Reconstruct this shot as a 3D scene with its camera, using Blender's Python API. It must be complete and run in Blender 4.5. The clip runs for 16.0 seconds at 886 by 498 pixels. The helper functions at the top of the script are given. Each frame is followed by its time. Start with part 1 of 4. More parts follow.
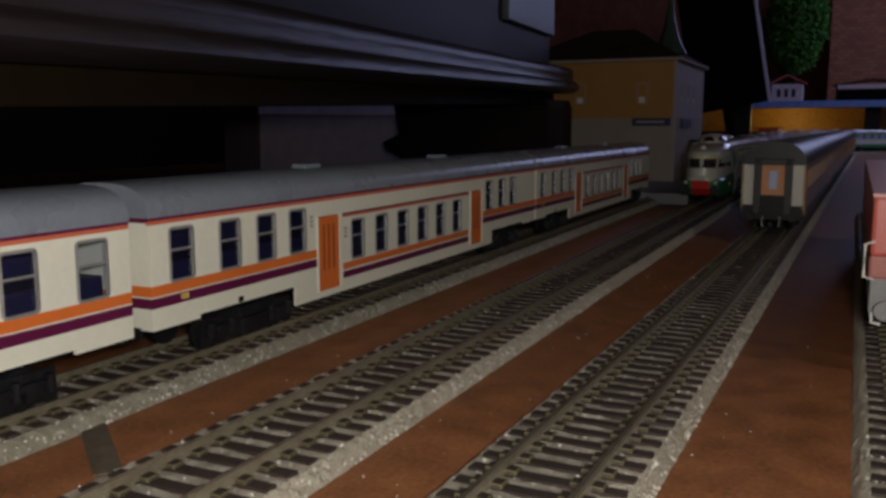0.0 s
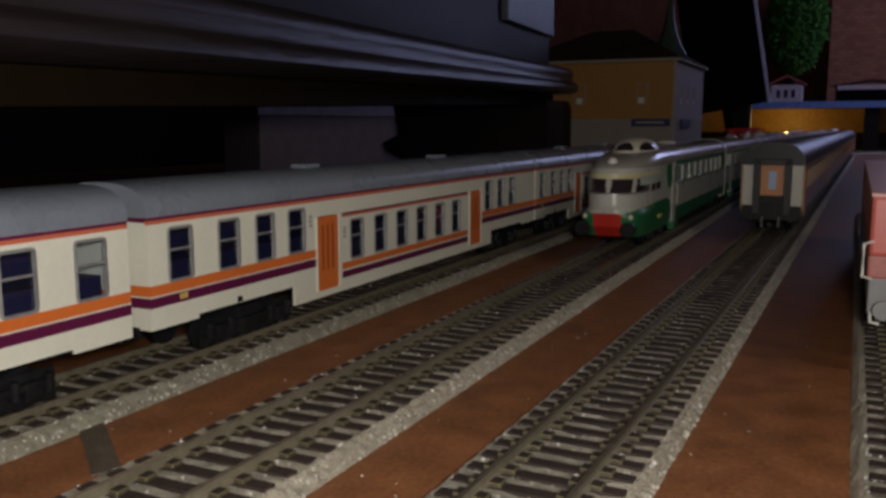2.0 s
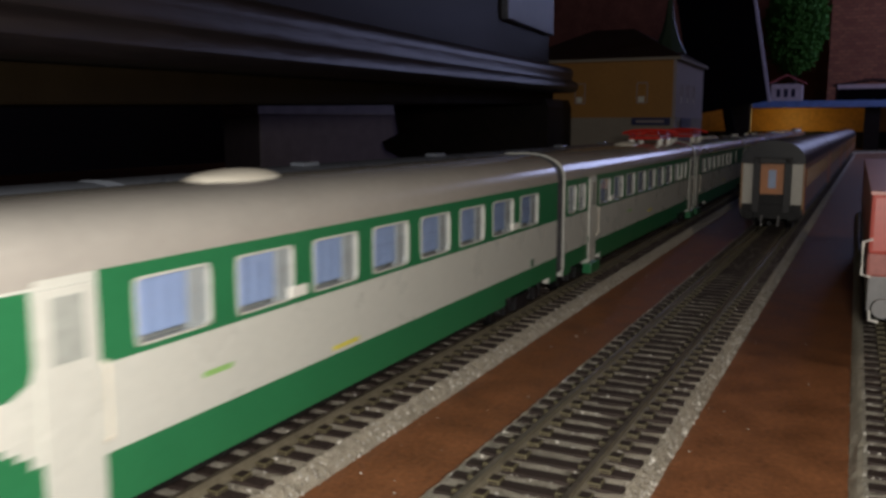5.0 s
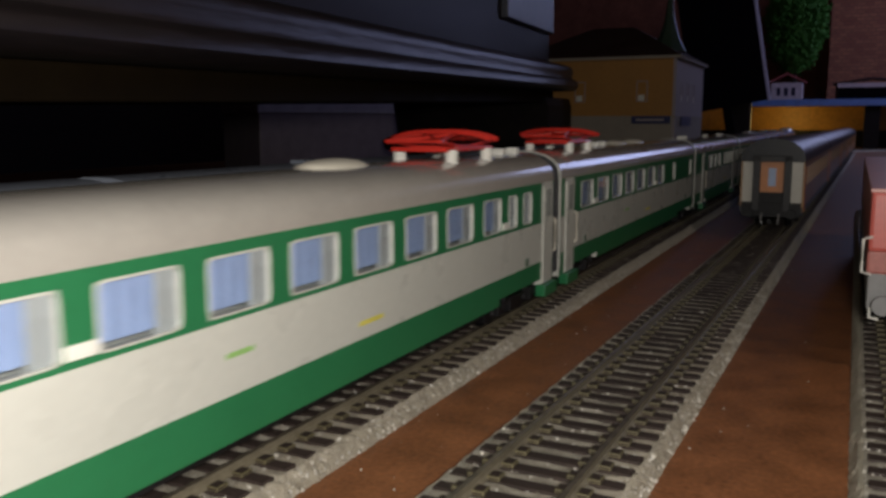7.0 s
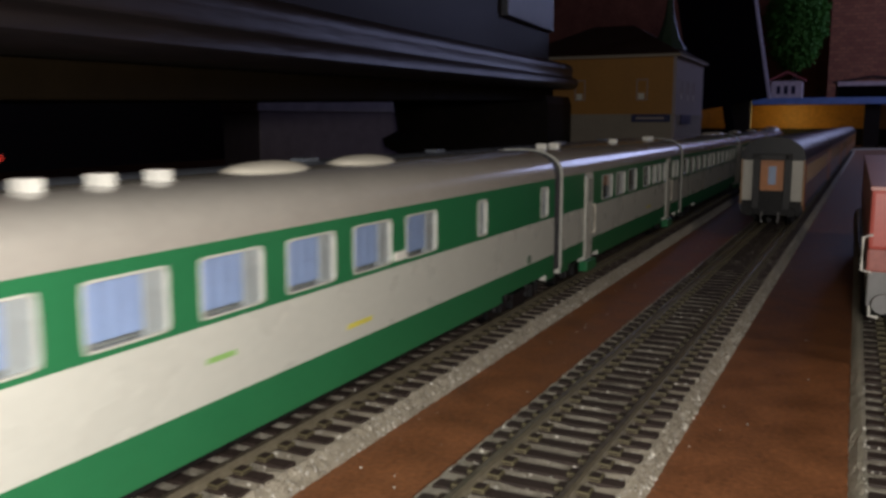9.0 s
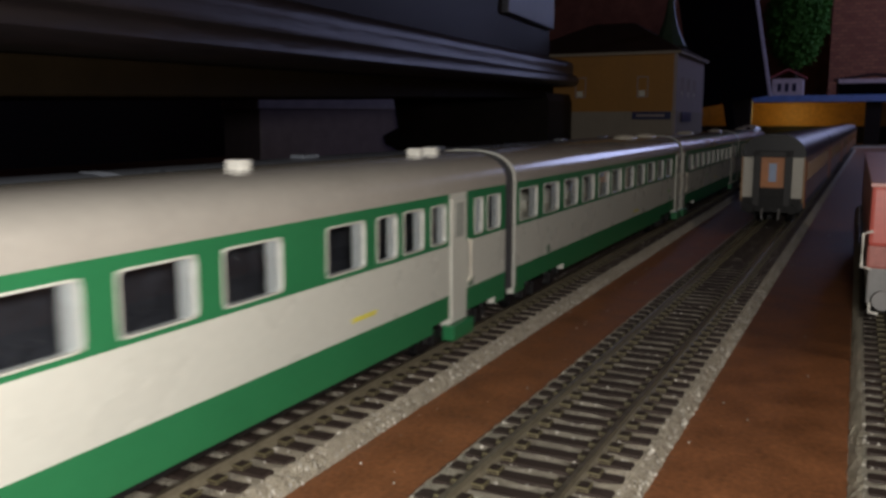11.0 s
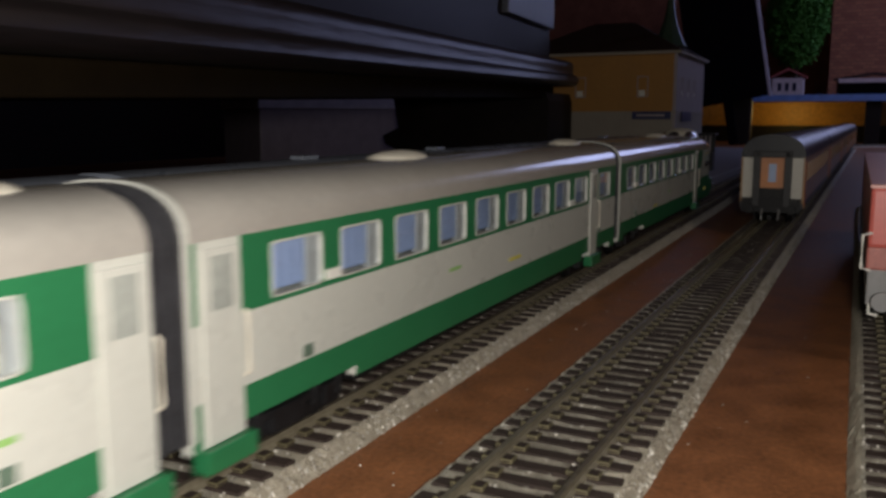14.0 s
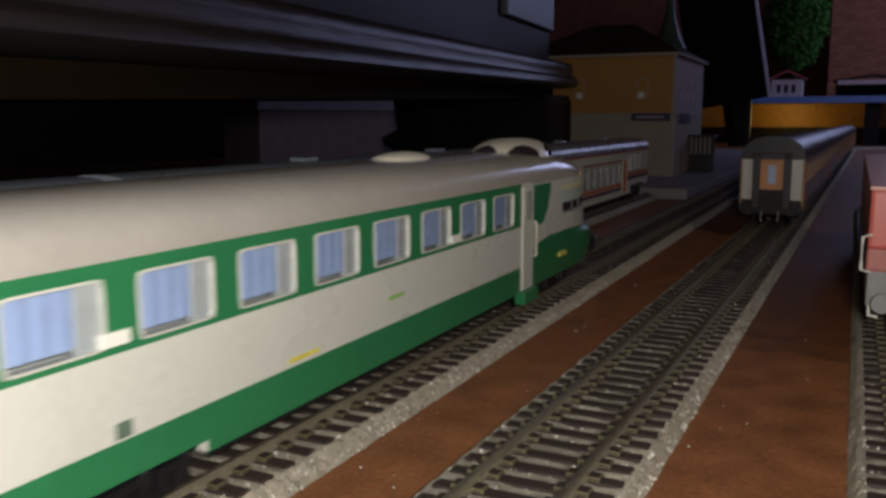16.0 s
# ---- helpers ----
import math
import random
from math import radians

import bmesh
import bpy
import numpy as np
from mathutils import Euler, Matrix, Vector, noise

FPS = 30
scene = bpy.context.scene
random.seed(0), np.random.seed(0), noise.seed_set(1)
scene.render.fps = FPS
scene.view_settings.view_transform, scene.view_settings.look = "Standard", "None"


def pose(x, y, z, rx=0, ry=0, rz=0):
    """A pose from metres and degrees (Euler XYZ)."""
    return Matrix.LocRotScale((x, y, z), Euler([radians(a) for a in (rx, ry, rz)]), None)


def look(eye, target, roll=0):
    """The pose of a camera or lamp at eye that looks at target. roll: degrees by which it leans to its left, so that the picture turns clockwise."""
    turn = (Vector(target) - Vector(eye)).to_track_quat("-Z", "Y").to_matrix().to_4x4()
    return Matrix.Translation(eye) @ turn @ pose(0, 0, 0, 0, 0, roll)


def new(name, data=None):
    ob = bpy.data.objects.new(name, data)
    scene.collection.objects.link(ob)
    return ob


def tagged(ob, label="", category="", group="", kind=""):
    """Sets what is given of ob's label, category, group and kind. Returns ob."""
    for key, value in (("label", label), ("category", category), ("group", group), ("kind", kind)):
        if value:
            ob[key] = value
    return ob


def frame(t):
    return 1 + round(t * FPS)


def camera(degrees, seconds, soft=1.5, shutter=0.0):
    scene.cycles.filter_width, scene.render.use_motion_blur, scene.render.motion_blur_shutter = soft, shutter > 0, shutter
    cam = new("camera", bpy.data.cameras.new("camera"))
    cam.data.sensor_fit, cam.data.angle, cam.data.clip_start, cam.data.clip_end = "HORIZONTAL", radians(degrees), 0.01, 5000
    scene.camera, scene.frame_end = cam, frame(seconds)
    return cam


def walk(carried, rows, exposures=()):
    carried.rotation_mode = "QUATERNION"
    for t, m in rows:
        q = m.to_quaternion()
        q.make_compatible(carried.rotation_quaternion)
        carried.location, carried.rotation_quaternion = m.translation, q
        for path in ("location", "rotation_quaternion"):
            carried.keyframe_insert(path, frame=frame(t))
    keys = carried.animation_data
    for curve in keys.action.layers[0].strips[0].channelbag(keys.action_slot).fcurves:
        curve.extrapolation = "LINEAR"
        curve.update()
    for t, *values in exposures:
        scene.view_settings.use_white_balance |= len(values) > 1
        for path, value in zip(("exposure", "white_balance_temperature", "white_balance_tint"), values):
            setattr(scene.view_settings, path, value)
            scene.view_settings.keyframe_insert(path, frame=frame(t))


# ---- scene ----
cam = camera(54.6, 16.0, soft=3.1, shutter=0.5)
# seconds, sideways, height, tilt, turn
PATH = [
    (0, 0, 0.072, 81.796, 25.499),
    (1, 0, 0.07193, 81.818, 25.475),
    (2, 0.00029, 0.07171, 81.849, 25.485),
    (3, 0.00057, 0.07143, 81.865, 25.499),
    (4, 0.00057, 0.07136, 81.85, 25.498),
    (6.5, 0.00057, 0.071, 81.741, 25.492),
    (7, 0.00057, 0.07086, 81.73, 25.491),
    (8, 0.00057, 0.07086, 81.675, 25.488),
    (9, 0.00057, 0.07079, 81.623, 25.485),
    (11.5, 0.00079, 0.07036, 81.462, 25.531),
    (12, 0.00079, 0.07036, 81.462, 25.531),
    (13, 0.00093, 0.0705, 81.418, 25.535),
    (14, 0.00093, 0.07107, 81.423, 25.536),
    (15, 0.00086, 0.07114, 81.474, 25.52),
    (16, 0.00074, 0.07107, 81.534, 25.494),
]
walk(cam, [(t, pose(x, 0, z, rx, 0, rz)) for t, x, z, rx, rz in PATH])

# ---- light: a dim room, the small lamp of the filming phone, a desk lamp at the right, weak bluish daylight, an added fill for the far shelf ----
world = bpy.data.worlds.new("room_world")
world.use_nodes = True
scene.world = world
bg = world.node_tree.nodes["Background"]
bg.inputs[0].default_value = (0.35, 0.42, 0.62, 1)
bg.inputs[1].default_value = 0.14


def lamp(name, kind, place, aim, energy, colour, size=0.1):
    data = bpy.data.lights.new(name, kind)
    data.energy, data.color = energy, colour
    if kind == "AREA":
        data.size = size
    else:
        data.shadow_soft_size = size
    ob = new(name, data)
    ob.matrix_basis = look(place, aim)
    return ob


lamp("phone_lamp", "POINT", (0.020, -0.010, 0.084), (-0.1, 0.4, 0), 1.78, (1.0, 0.945, 0.88), 0.008)
lamp("desk_lamp_bulb", "POINT", (0.22, 0.32, 0.36), (0, 0.3, 0), 0.62, (1.0, 0.88, 0.76), 0.014)
lamp("window_light", "AREA", (0.36, 2.90, 0.60), (-0.25, 0.6, 0.1), 1.7, (0.50, 0.57, 1.0), 0.42)
# unseen bluish fill, added to brighten the far shelf and the wall behind
lamp("far_shelf_fill", "AREA", (1.00, 1.90, 0.70), (-0.30, 3.2, 0.15), 3.8, (0.58, 0.60, 1.0), 0.45)

# ---- materials ----
MATS = {}


def mat(name, colour, rough=0.5, metal=0.0, vary=0.12, scale=60.0, bump=0.0, spec=0.5, glow=0.0, second=None, stretch=(1, 1, 1), coat=0.0):
    """A procedural surface: two scales of noise over the base colour, and a fine relief."""
    if name in MATS:
        return MATS[name]
    m = bpy.data.materials.new(name)
    m.use_nodes = True
    nt = m.node_tree
    b = nt.nodes["Principled BSDF"]
    b.inputs["Roughness"].default_value = rough
    b.inputs["Metallic"].default_value = metal
    b.inputs["Specular IOR Level"].default_value = spec
    b.inputs["Coat Weight"].default_value = coat
    tc = nt.nodes.new("ShaderNodeTexCoord")
    mp = nt.nodes.new("ShaderNodeMapping")
    mp.inputs["Scale"].default_value = stretch
    nt.links.new(tc.outputs["Object"], mp.inputs[0])
    n1 = nt.nodes.new("ShaderNodeTexNoise")
    n1.inputs["Scale"].default_value = scale
    n1.inputs["Detail"].default_value = 6
    n2 = nt.nodes.new("ShaderNodeTexNoise")
    n2.inputs["Scale"].default_value = scale * 9
    n2.inputs["Detail"].default_value = 3
    for n in (n1, n2):
        nt.links.new(mp.outputs[0], n.inputs["Vector"])
    add = nt.nodes.new("ShaderNodeMath")
    add.operation = "ADD"
    nt.links.new(n1.outputs[0], add.inputs[0])
    nt.links.new(n2.outputs[0], add.inputs[1])
    ramp = nt.nodes.new("ShaderNodeValToRGB")
    half = nt.nodes.new("ShaderNodeMath")
    half.operation = "MULTIPLY"
    half.inputs[1].default_value = 0.5
    nt.links.new(add.outputs[0], half.inputs[0])
    nt.links.new(half.outputs[0], ramp.inputs[0])
    lo = second or tuple(c * (1 - 2 * vary) for c in colour)
    hi = colour if second else tuple(min(1, c * (1 + 2 * vary)) for c in colour)
    ramp.color_ramp.elements[0].position, ramp.color_ramp.elements[1].position = 0.3, 0.7
    ramp.color_ramp.elements[0].color = (*lo, 1)
    ramp.color_ramp.elements[1].color = (*hi, 1)
    nt.links.new(ramp.outputs[0], b.inputs["Base Color"])
    rr = nt.nodes.new("ShaderNodeMapRange")
    rr.inputs["To Min"].default_value, rr.inputs["To Max"].default_value = max(0.02, rough * 0.8), min(1, rough * 1.2)
    nt.links.new(n1.outputs[0], rr.inputs[0])
    nt.links.new(rr.outputs[0], b.inputs["Roughness"])
    if bump:
        bp = nt.nodes.new("ShaderNodeBump")
        bp.inputs["Strength"].default_value = bump
        bp.inputs["Distance"].default_value = 0.0008
        nt.links.new(n2.outputs[0], bp.inputs["Height"])
        nt.links.new(bp.outputs[0], b.inputs["Normal"])
    if glow:
        b.inputs["Emission Color"].default_value = (*colour, 1)
        b.inputs["Emission Strength"].default_value = glow
    MATS[name] = m
    return m


def glass(name, colour=(0.9, 0.92, 0.95), rough=0.02, alpha=0.25):
    """A clear plastic pane."""
    if name in MATS:
        return MATS[name]
    m = bpy.data.materials.new(name)
    m.use_nodes = True
    nt = m.node_tree
    out = nt.nodes["Material Output"]
    nt.nodes.remove(nt.nodes["Principled BSDF"])
    tr = nt.nodes.new("ShaderNodeBsdfTransparent")
    tr.inputs[0].default_value = (*colour, 1)
    gl = nt.nodes.new("ShaderNodeBsdfGlossy")
    gl.inputs["Roughness"].default_value = rough
    lw = nt.nodes.new("ShaderNodeLayerWeight")
    pw = nt.nodes.new("ShaderNodeMath")
    pw.operation = "POWER"
    pw.inputs[1].default_value = 4.0
    nt.links.new(lw.outputs["Facing"], pw.inputs[0])
    fr = nt.nodes.new("ShaderNodeMath")
    fr.operation = "MULTIPLY_ADD"
    fr.inputs[1].default_value, fr.inputs[2].default_value = 0.8, 0.04
    nt.links.new(pw.outputs[0], fr.inputs[0])
    mx = nt.nodes.new("ShaderNodeMixShader")
    nt.links.new(fr.outputs[0], mx.inputs[0])
    nt.links.new(tr.outputs[0], mx.inputs[1])
    nt.links.new(gl.outputs[0], mx.inputs[2])
    nt.links.new(mx.outputs[0], out.inputs[0])
    MATS[name] = m
    return m


BOARD = mat("brown_hardboard", (0.35, 0.138, 0.056), 0.50, vary=0.1, scale=85, bump=0.25, spec=0.22, second=(0.12, 0.048, 0.020))
BALLAST = mat("grey_ballast", (0.54, 0.49, 0.39), 0.6, scale=300, bump=1.0, second=(0.26, 0.23, 0.17))
DIRTY = mat("dirty_ballast", (0.56, 0.52, 0.43), 0.40, scale=300, bump=1.0, second=(0.08, 0.07, 0.045))
# darker, more olive bed for the first track
TRACK1_BED = mat("darker_olive_ballast", (0.37, 0.35, 0.27), 0.6, scale=300, bump=1.0, second=(0.17, 0.155, 0.11))
SLEEPER = mat("brown_black_sleeper", (0.034, 0.024, 0.020), 0.7, vary=0.3, scale=120, spec=0.25)
RAIL = mat("nickel_silver_rail", (0.30, 0.26, 0.20), 0.34, 0.8, scale=40, vary=0.25)
RAILSIDE = mat("olive_rail_flank", (0.19, 0.165, 0.115), 0.55, 0.1, second=(0.10, 0.085, 0.055))
CHAIR = mat("olive_rail_chair", (0.11, 0.095, 0.048), 0.6, vary=0.25, scale=200)
CREAM = mat("cream_coach_paint", (0.68, 0.67, 0.57), 0.35, vary=0.03)
ORANGE = mat("orange_paint", (0.62, 0.15, 0.03), 0.4, vary=0.04)
PURPLE = mat("purple_paint", (0.10, 0.008, 0.045), 0.4, vary=0.05)
RED_LINE = mat("faded_red_line_paint", (0.5, 0.13, 0.07), 0.4, vary=0.05)
GREY_ROOF = mat("slate_grey_roof_paint", (0.18, 0.20, 0.24), 0.28, vary=0.06)
ALU = mat("dull_aluminium", (0.42, 0.42, 0.42), 0.4, 0.6)
BLACK = mat("black_plastic", (0.010, 0.010, 0.011), 0.45, vary=0.3, spec=0.2)
DARK_BLUE = mat("dark_blue_interior", (0.012, 0.012, 0.05), 0.6)
GREEN = mat("magnolia_green_paint", (0.022, 0.16, 0.062), 0.32, vary=0.05)
PALE = mat("mist_grey_paint", (0.54, 0.545, 0.495), 0.28, vary=0.03)
ROOF_SILVER = mat("warm_silver_roof_paint", (0.37, 0.35, 0.315), 0.22, vary=0.04, coat=0.5)
RED = mat("red_paint", (0.55, 0.03, 0.02), 0.4, vary=0.06)
WHITE = mat("white_plastic", (0.75, 0.74, 0.68), 0.35, vary=0.03)
CURTAIN = mat("pale_blue_blind", (0.42, 0.52, 0.74), 0.6, vary=0.06)
PANE = glass("clear_pane")


# ---- building helpers ----
def part(name, bm, material, parent, label="", smooth=False, m=None):
    me = bpy.data.meshes.new(name)
    bmesh.ops.recalc_face_normals(bm, faces=bm.faces)
    bm.to_mesh(me)
    bm.free()
    if smooth:
        me.polygons.foreach_set("use_smooth", [True] * len(me.polygons))
        me.set_sharp_from_angle(angle=radians(40))
    for one in material if isinstance(material, (list, tuple)) else (material,):
        me.materials.append(one)
    ob = new(name, me)
    if parent is not None:
        ob.parent = parent
    if m is not None:
        ob.matrix_basis = m
    if label:
        tagged(ob, label)
    return ob


def thing(name, m, label, category, group="", kind=""):
    ob = new(name)
    ob.empty_display_size = 0.01
    ob.matrix_basis = m
    return tagged(ob, label, category, group, kind)


def add_box(bm, x0, x1, y0, y1, z0, z1, bevel=0.0, mi=0):
    vs = [bm.verts.new((x, y, z)) for x in (x0, x1) for y in (y0, y1) for z in (z0, z1)]
    fs = [bm.faces.new([vs[i] for i in q]) for q in ((0, 1, 3, 2), (4, 6, 7, 5), (0, 4, 5, 1), (2, 3, 7, 6), (0, 2, 6, 4), (1, 5, 7, 3))]
    if bevel:
        es = list({e for f in fs for e in f.edges})
        fs = bmesh.ops.bevel(bm, geom=es, offset=bevel, segments=2, affect="EDGES", profile=0.6)["faces"]
    for f in fs:
        f.material_index = mi
    return vs


def box(x0, x1, y0, y1, z0, z1, bevel=0.0):
    bm = bmesh.new()
    add_box(bm, x0, x1, y0, y1, z0, z1, bevel)
    return bm


def add_sweep(bm, profile, y0, y1, cap=True, mi=0, closed=True):
    """Sweep an (x, z) outline from y0 to y1."""
    a = [bm.verts.new((x, y0, z)) for x, z in profile]
    b = [bm.verts.new((x, y1, z)) for x, z in profile]
    n = len(profile)
    for i in range(n if closed else n - 1):
        f = bm.faces.new((a[i], a[(i + 1) % n], b[(i + 1) % n], b[i]))
        f.material_index = mi
    if cap and closed:
        for ring in (a, b):
            f = bm.faces.new(ring)
            f.material_index = mi


def sweep(profile, y0, y1, cap=True, closed=True):
    bm = bmesh.new()
    add_sweep(bm, profile, y0, y1, cap, 0, closed)
    return bm


def tube(points, r, n=8):
    """A round bar through points."""
    bm = bmesh.new()
    add_tube(bm, points, r, n)
    return bm


def add_tube(bm, points, r, n=8):
    pts = [Vector(p) for p in points]
    rings = []
    for i, p in enumerate(pts):
        d = (pts[min(i + 1, len(pts) - 1)] - pts[max(i - 1, 0)]).normalized()
        q = d.to_track_quat("Z", "Y")
        rr = r[i] if isinstance(r, (list, tuple)) else r
        rings.append([bm.verts.new(p + q @ Vector((rr * math.cos(a), rr * math.sin(a), 0))) for a in (2 * math.pi * k / n for k in range(n))])
    for a, b in zip(rings, rings[1:]):
        for k in range(n):
            bm.faces.new((a[k], a[(k + 1) % n], b[(k + 1) % n], b[k]))
    bm.faces.new(rings[0])
    bm.faces.new(rings[-1])


def disc(axis, place, r, w, n=20):
    v = Vector((0, 0, 0))
    v["xyz".index(axis)] = w / 2
    p = Vector(place)
    return tube([p - v, p + v], r, n)


# ---- table and tracks ----
GRAIN = mat("ballast_grain", (0.5, 0.46, 0.38), 0.35)
nt = GRAIN.node_tree
geo = nt.nodes.new("ShaderNodeNewGeometry")
gramp = nt.nodes.new("ShaderNodeValToRGB")
gramp.color_ramp.elements[0].color, gramp.color_ramp.elements[1].color = (0.10, 0.085, 0.06, 1), (0.72, 0.69, 0.62, 1)
nt.links.new(geo.outputs["Random Per Island"], gramp.inputs[0])
nt.links.new(gramp.outputs[0], nt.nodes["Principled BSDF"].inputs["Base Color"])


def share(name, mesh, parent, m=None, material=None):
    ob = new(name, mesh)
    ob.parent = parent
    if m is not None:
        ob.matrix_basis = m
    return ob


def structure(name, bm, material, label, category, smooth=False, m=None):
    return tagged(part(name, bm, material, None, label, smooth, m), label, category, "", "structure")


RAIL_TOP, SLEEPER_TOP, BED_TOP, GAUGE, PITCH = 0.0068, 0.0046, 0.0040, 0.0165, 0.0071
X1, X2, X3, X4 = -0.1830, -0.1132, -0.0505, 0.0225
CURVE_Y, CURVE_R = 2.15, 0.55


def straight(x, lean=0.0):
    def at(u):
        return Vector((x + math.tan(radians(lean)) * u, u, 0)), -lean
    return at


def bent(u):
    """Second track: straight, then a bend to the right."""
    if u <= CURVE_Y:
        return Vector((X2, u, 0)), 0.0
    a = (u - CURVE_Y) / CURVE_R
    return Vector((X2 + CURVE_R * (1 - math.cos(a)), CURVE_Y + CURVE_R * math.sin(a), 0)), -math.degrees(a)


def track(name, at, u0, u1, label, sleepers_from, sleepers_to, reach=0.0160, bed=None):
    t = thing(name, Matrix(), label, "track", "parallel model railway tracks")
    steps = [u0 + (u1 - u0) * i / max(1, round((u1 - u0) / 0.05)) for i in range(max(1, round((u1 - u0) / 0.05)) + 1)]

    def ribbon(profile):
        bm = bmesh.new()
        rings = []
        for u in steps:
            p, a = at(u)
            m = Matrix.Translation(p) @ pose(0, 0, 0, 0, 0, a)
            rings.append([bm.verts.new(m @ Vector((x, 0, z))) for x, z in profile])
        n = len(profile)
        for a, b in zip(rings, rings[1:]):
            for i in range(n):
                bm.faces.new((a[i], a[(i + 1) % n], b[(i + 1) % n], b[i]))
        bm.faces.new(rings[0])
        bm.faces.new(rings[-1])
        return bm

    # ballast bed with an uneven shoulder
    bm = bmesh.new()
    fine = [u0 + (u1 - u0) * i / int((u1 - u0) / 0.0018) for i in range(int((u1 - u0) / 0.0018) + 1)]
    rng = random.Random(len(name) + int(u1 * 100))
    rows = []
    for u in fine:
        p, a = at(u)
        m = Matrix.Translation(p) @ pose(0, 0, 0, 0, 0, a)
        row = []
        for x, z in ((-0.0190, 0.0), (-0.0182, 0.0016), (-0.0174, 0.0032), (-0.0166, BED_TOP), (-0.0128, BED_TOP), (-0.0095, BED_TOP), (-0.005, BED_TOP), (0, BED_TOP), (0.005, BED_TOP), (0.0095, BED_TOP), (0.0120, BED_TOP), (reach + 0.0004, BED_TOP), (reach + 0.0012, 0.0030), (reach + 0.0020, 0.0014), (reach + 0.0028, 0.0)):
            j = 0.00030 if z else 0.00015
            row.append(bm.verts.new(m @ Vector((x + rng.uniform(-j, j), rng.uniform(-j, j), max(0.0, z + (rng.uniform(-j, j) if z > 0 else 0))))))
        rows.append(row)
    for a, b in zip(rows, rows[1:]):
        for i in range(len(a) - 1):
            f = bm.faces.new((a[i], a[i + 1], b[i + 1], b[i]))
            f.material_index = 1 if 3 <= i <= 9 else 0
    tagged(part("ballast", bm, [bed or BALLAST, DIRTY], t), "coarse grey moulded ballast bed", kind="stuff")

    # loose grains on the shoulder near the camera
    me = bpy.data.meshes.new("gravel")
    vs, fs = [], []
    for _ in range(int(5200 * max(0.0, min(u1, 1.0) - max(u0, 0.04)))):
        u = rng.uniform(max(u0, 0.04), min(u1, 1.0))
        k = rng.random() ** 0.8
        if rng.random() < 0.5:
            x, z = reach + 0.0002 + 0.0026 * k, BED_TOP * (1 - k) + 0.0002
        else:
            x, z = rng.uniform(-0.0165, reach), BED_TOP + 0.0001
        p, a = at(u)
        c = Matrix.Translation(p) @ pose(0, 0, 0, 0, 0, a) @ Vector((x, 0, z))
        r = rng.uniform(0.00025, 0.00055)
        q = Euler((rng.uniform(0, 6), rng.uniform(0, 6), 0)).to_matrix()
        n0 = len(vs)
        vs += [c + q @ Vector(v) * r for v in ((1, 0, 0), (-0.8, 0.3, 0), (0, 1, 0.2), (0.1, -0.9, 0), (0, 0.2, 0.8), (0, 0, -0.8))]
        fs += [tuple(n0 + i for i in f) for f in ((0, 2, 4), (2, 1, 4), (1, 3, 4), (3, 0, 4), (2, 0, 5), (1, 2, 5), (3, 1, 5), (0, 3, 5))]
    me.from_pydata(vs, [], fs)
    me.materials.append(GRAIN)
    g = new("gravel", me)
    g.parent = t
    tagged(g, "loose pale ballast grains", kind="stuff")

    for side in (-1, 1):
        g = side * (GAUGE / 2 + 0.00045)
        z0, z1 = SLEEPER_TOP, RAIL_TOP
        prof = [(g - 0.0011, z0), (g + 0.0011, z0), (g + 0.0011, z0 + 0.0003), (g + 0.0004, z0 + 0.0007), (g + 0.0004, z1 - 0.0007), (g + 0.00055, z1 - 0.0005), (g + 0.00055, z1), (g - 0.00055, z1), (g - 0.00055, z1 - 0.0005), (g - 0.0004, z1 - 0.0007), (g - 0.0004, z0 + 0.0007), (g - 0.0011, z0 + 0.0003)]
        bm = ribbon(prof)
        bm.normal_update()
        for f in bm.faces:
            c = f.calc_center_median()
            f.material_index = 0 if c.z > z1 - 0.0002 else 1
        part("rail", bm, [RAIL, RAILSIDE], t, "worn nickel silver rail")
    # sleepers with chairs
    bm = bmesh.new()
    add_box(bm, -0.0158, reach, -0.0018, 0.0018, 0.0028, SLEEPER_TOP, 0.0004)
    for side in (-1, 1):
        for off in (-0.0020, 0.0020):
            g = side * (GAUGE / 2 + 0.00045) + off
            add_box(bm, g - 0.0013, g + 0.0013, -0.0016, 0.0016, SLEEPER_TOP - 0.0001, SLEEPER_TOP + 0.0008, 0.0003, 1)
    one = part("sleeper", bm, [SLEEPER, CHAIR], t)
    mesh = one.data
    u = u0 + 0.003
    first = True
    far = bmesh.new()
    while u < u1 - 0.002:
        p, a = at(u)
        m = Matrix.Translation(p) @ pose(0, 0, 0, 0, 0, a)
        if sleepers_from <= u <= sleepers_to:
            if first:
                one.matrix_basis = m
                first = False
            else:
                share("sleeper", mesh, t, m)
        else:
            k = len(far.verts)
            far.from_mesh(mesh)
            far.verts.ensure_lookup_table()
            for v in far.verts[k:]:
                v.co = m @ v.co
        u += PITCH
    if first:
        one.matrix_basis = Matrix.Translation(at(u0 + 0.01)[0])
    if len(far.verts):
        tagged(part("far_sleeper", far, [SLEEPER, CHAIR], t), kind="stuff")
    else:
        far.free()
    return t


# the board is unbroken; a dark strip laid on it stands for the slot near the camera
table = structure("table_top", box(-1.1, 1.1, -2.3, 3.4, -0.018, 0.0), BOARD, "reddish brown hardboard table top under the tracks", "table top")


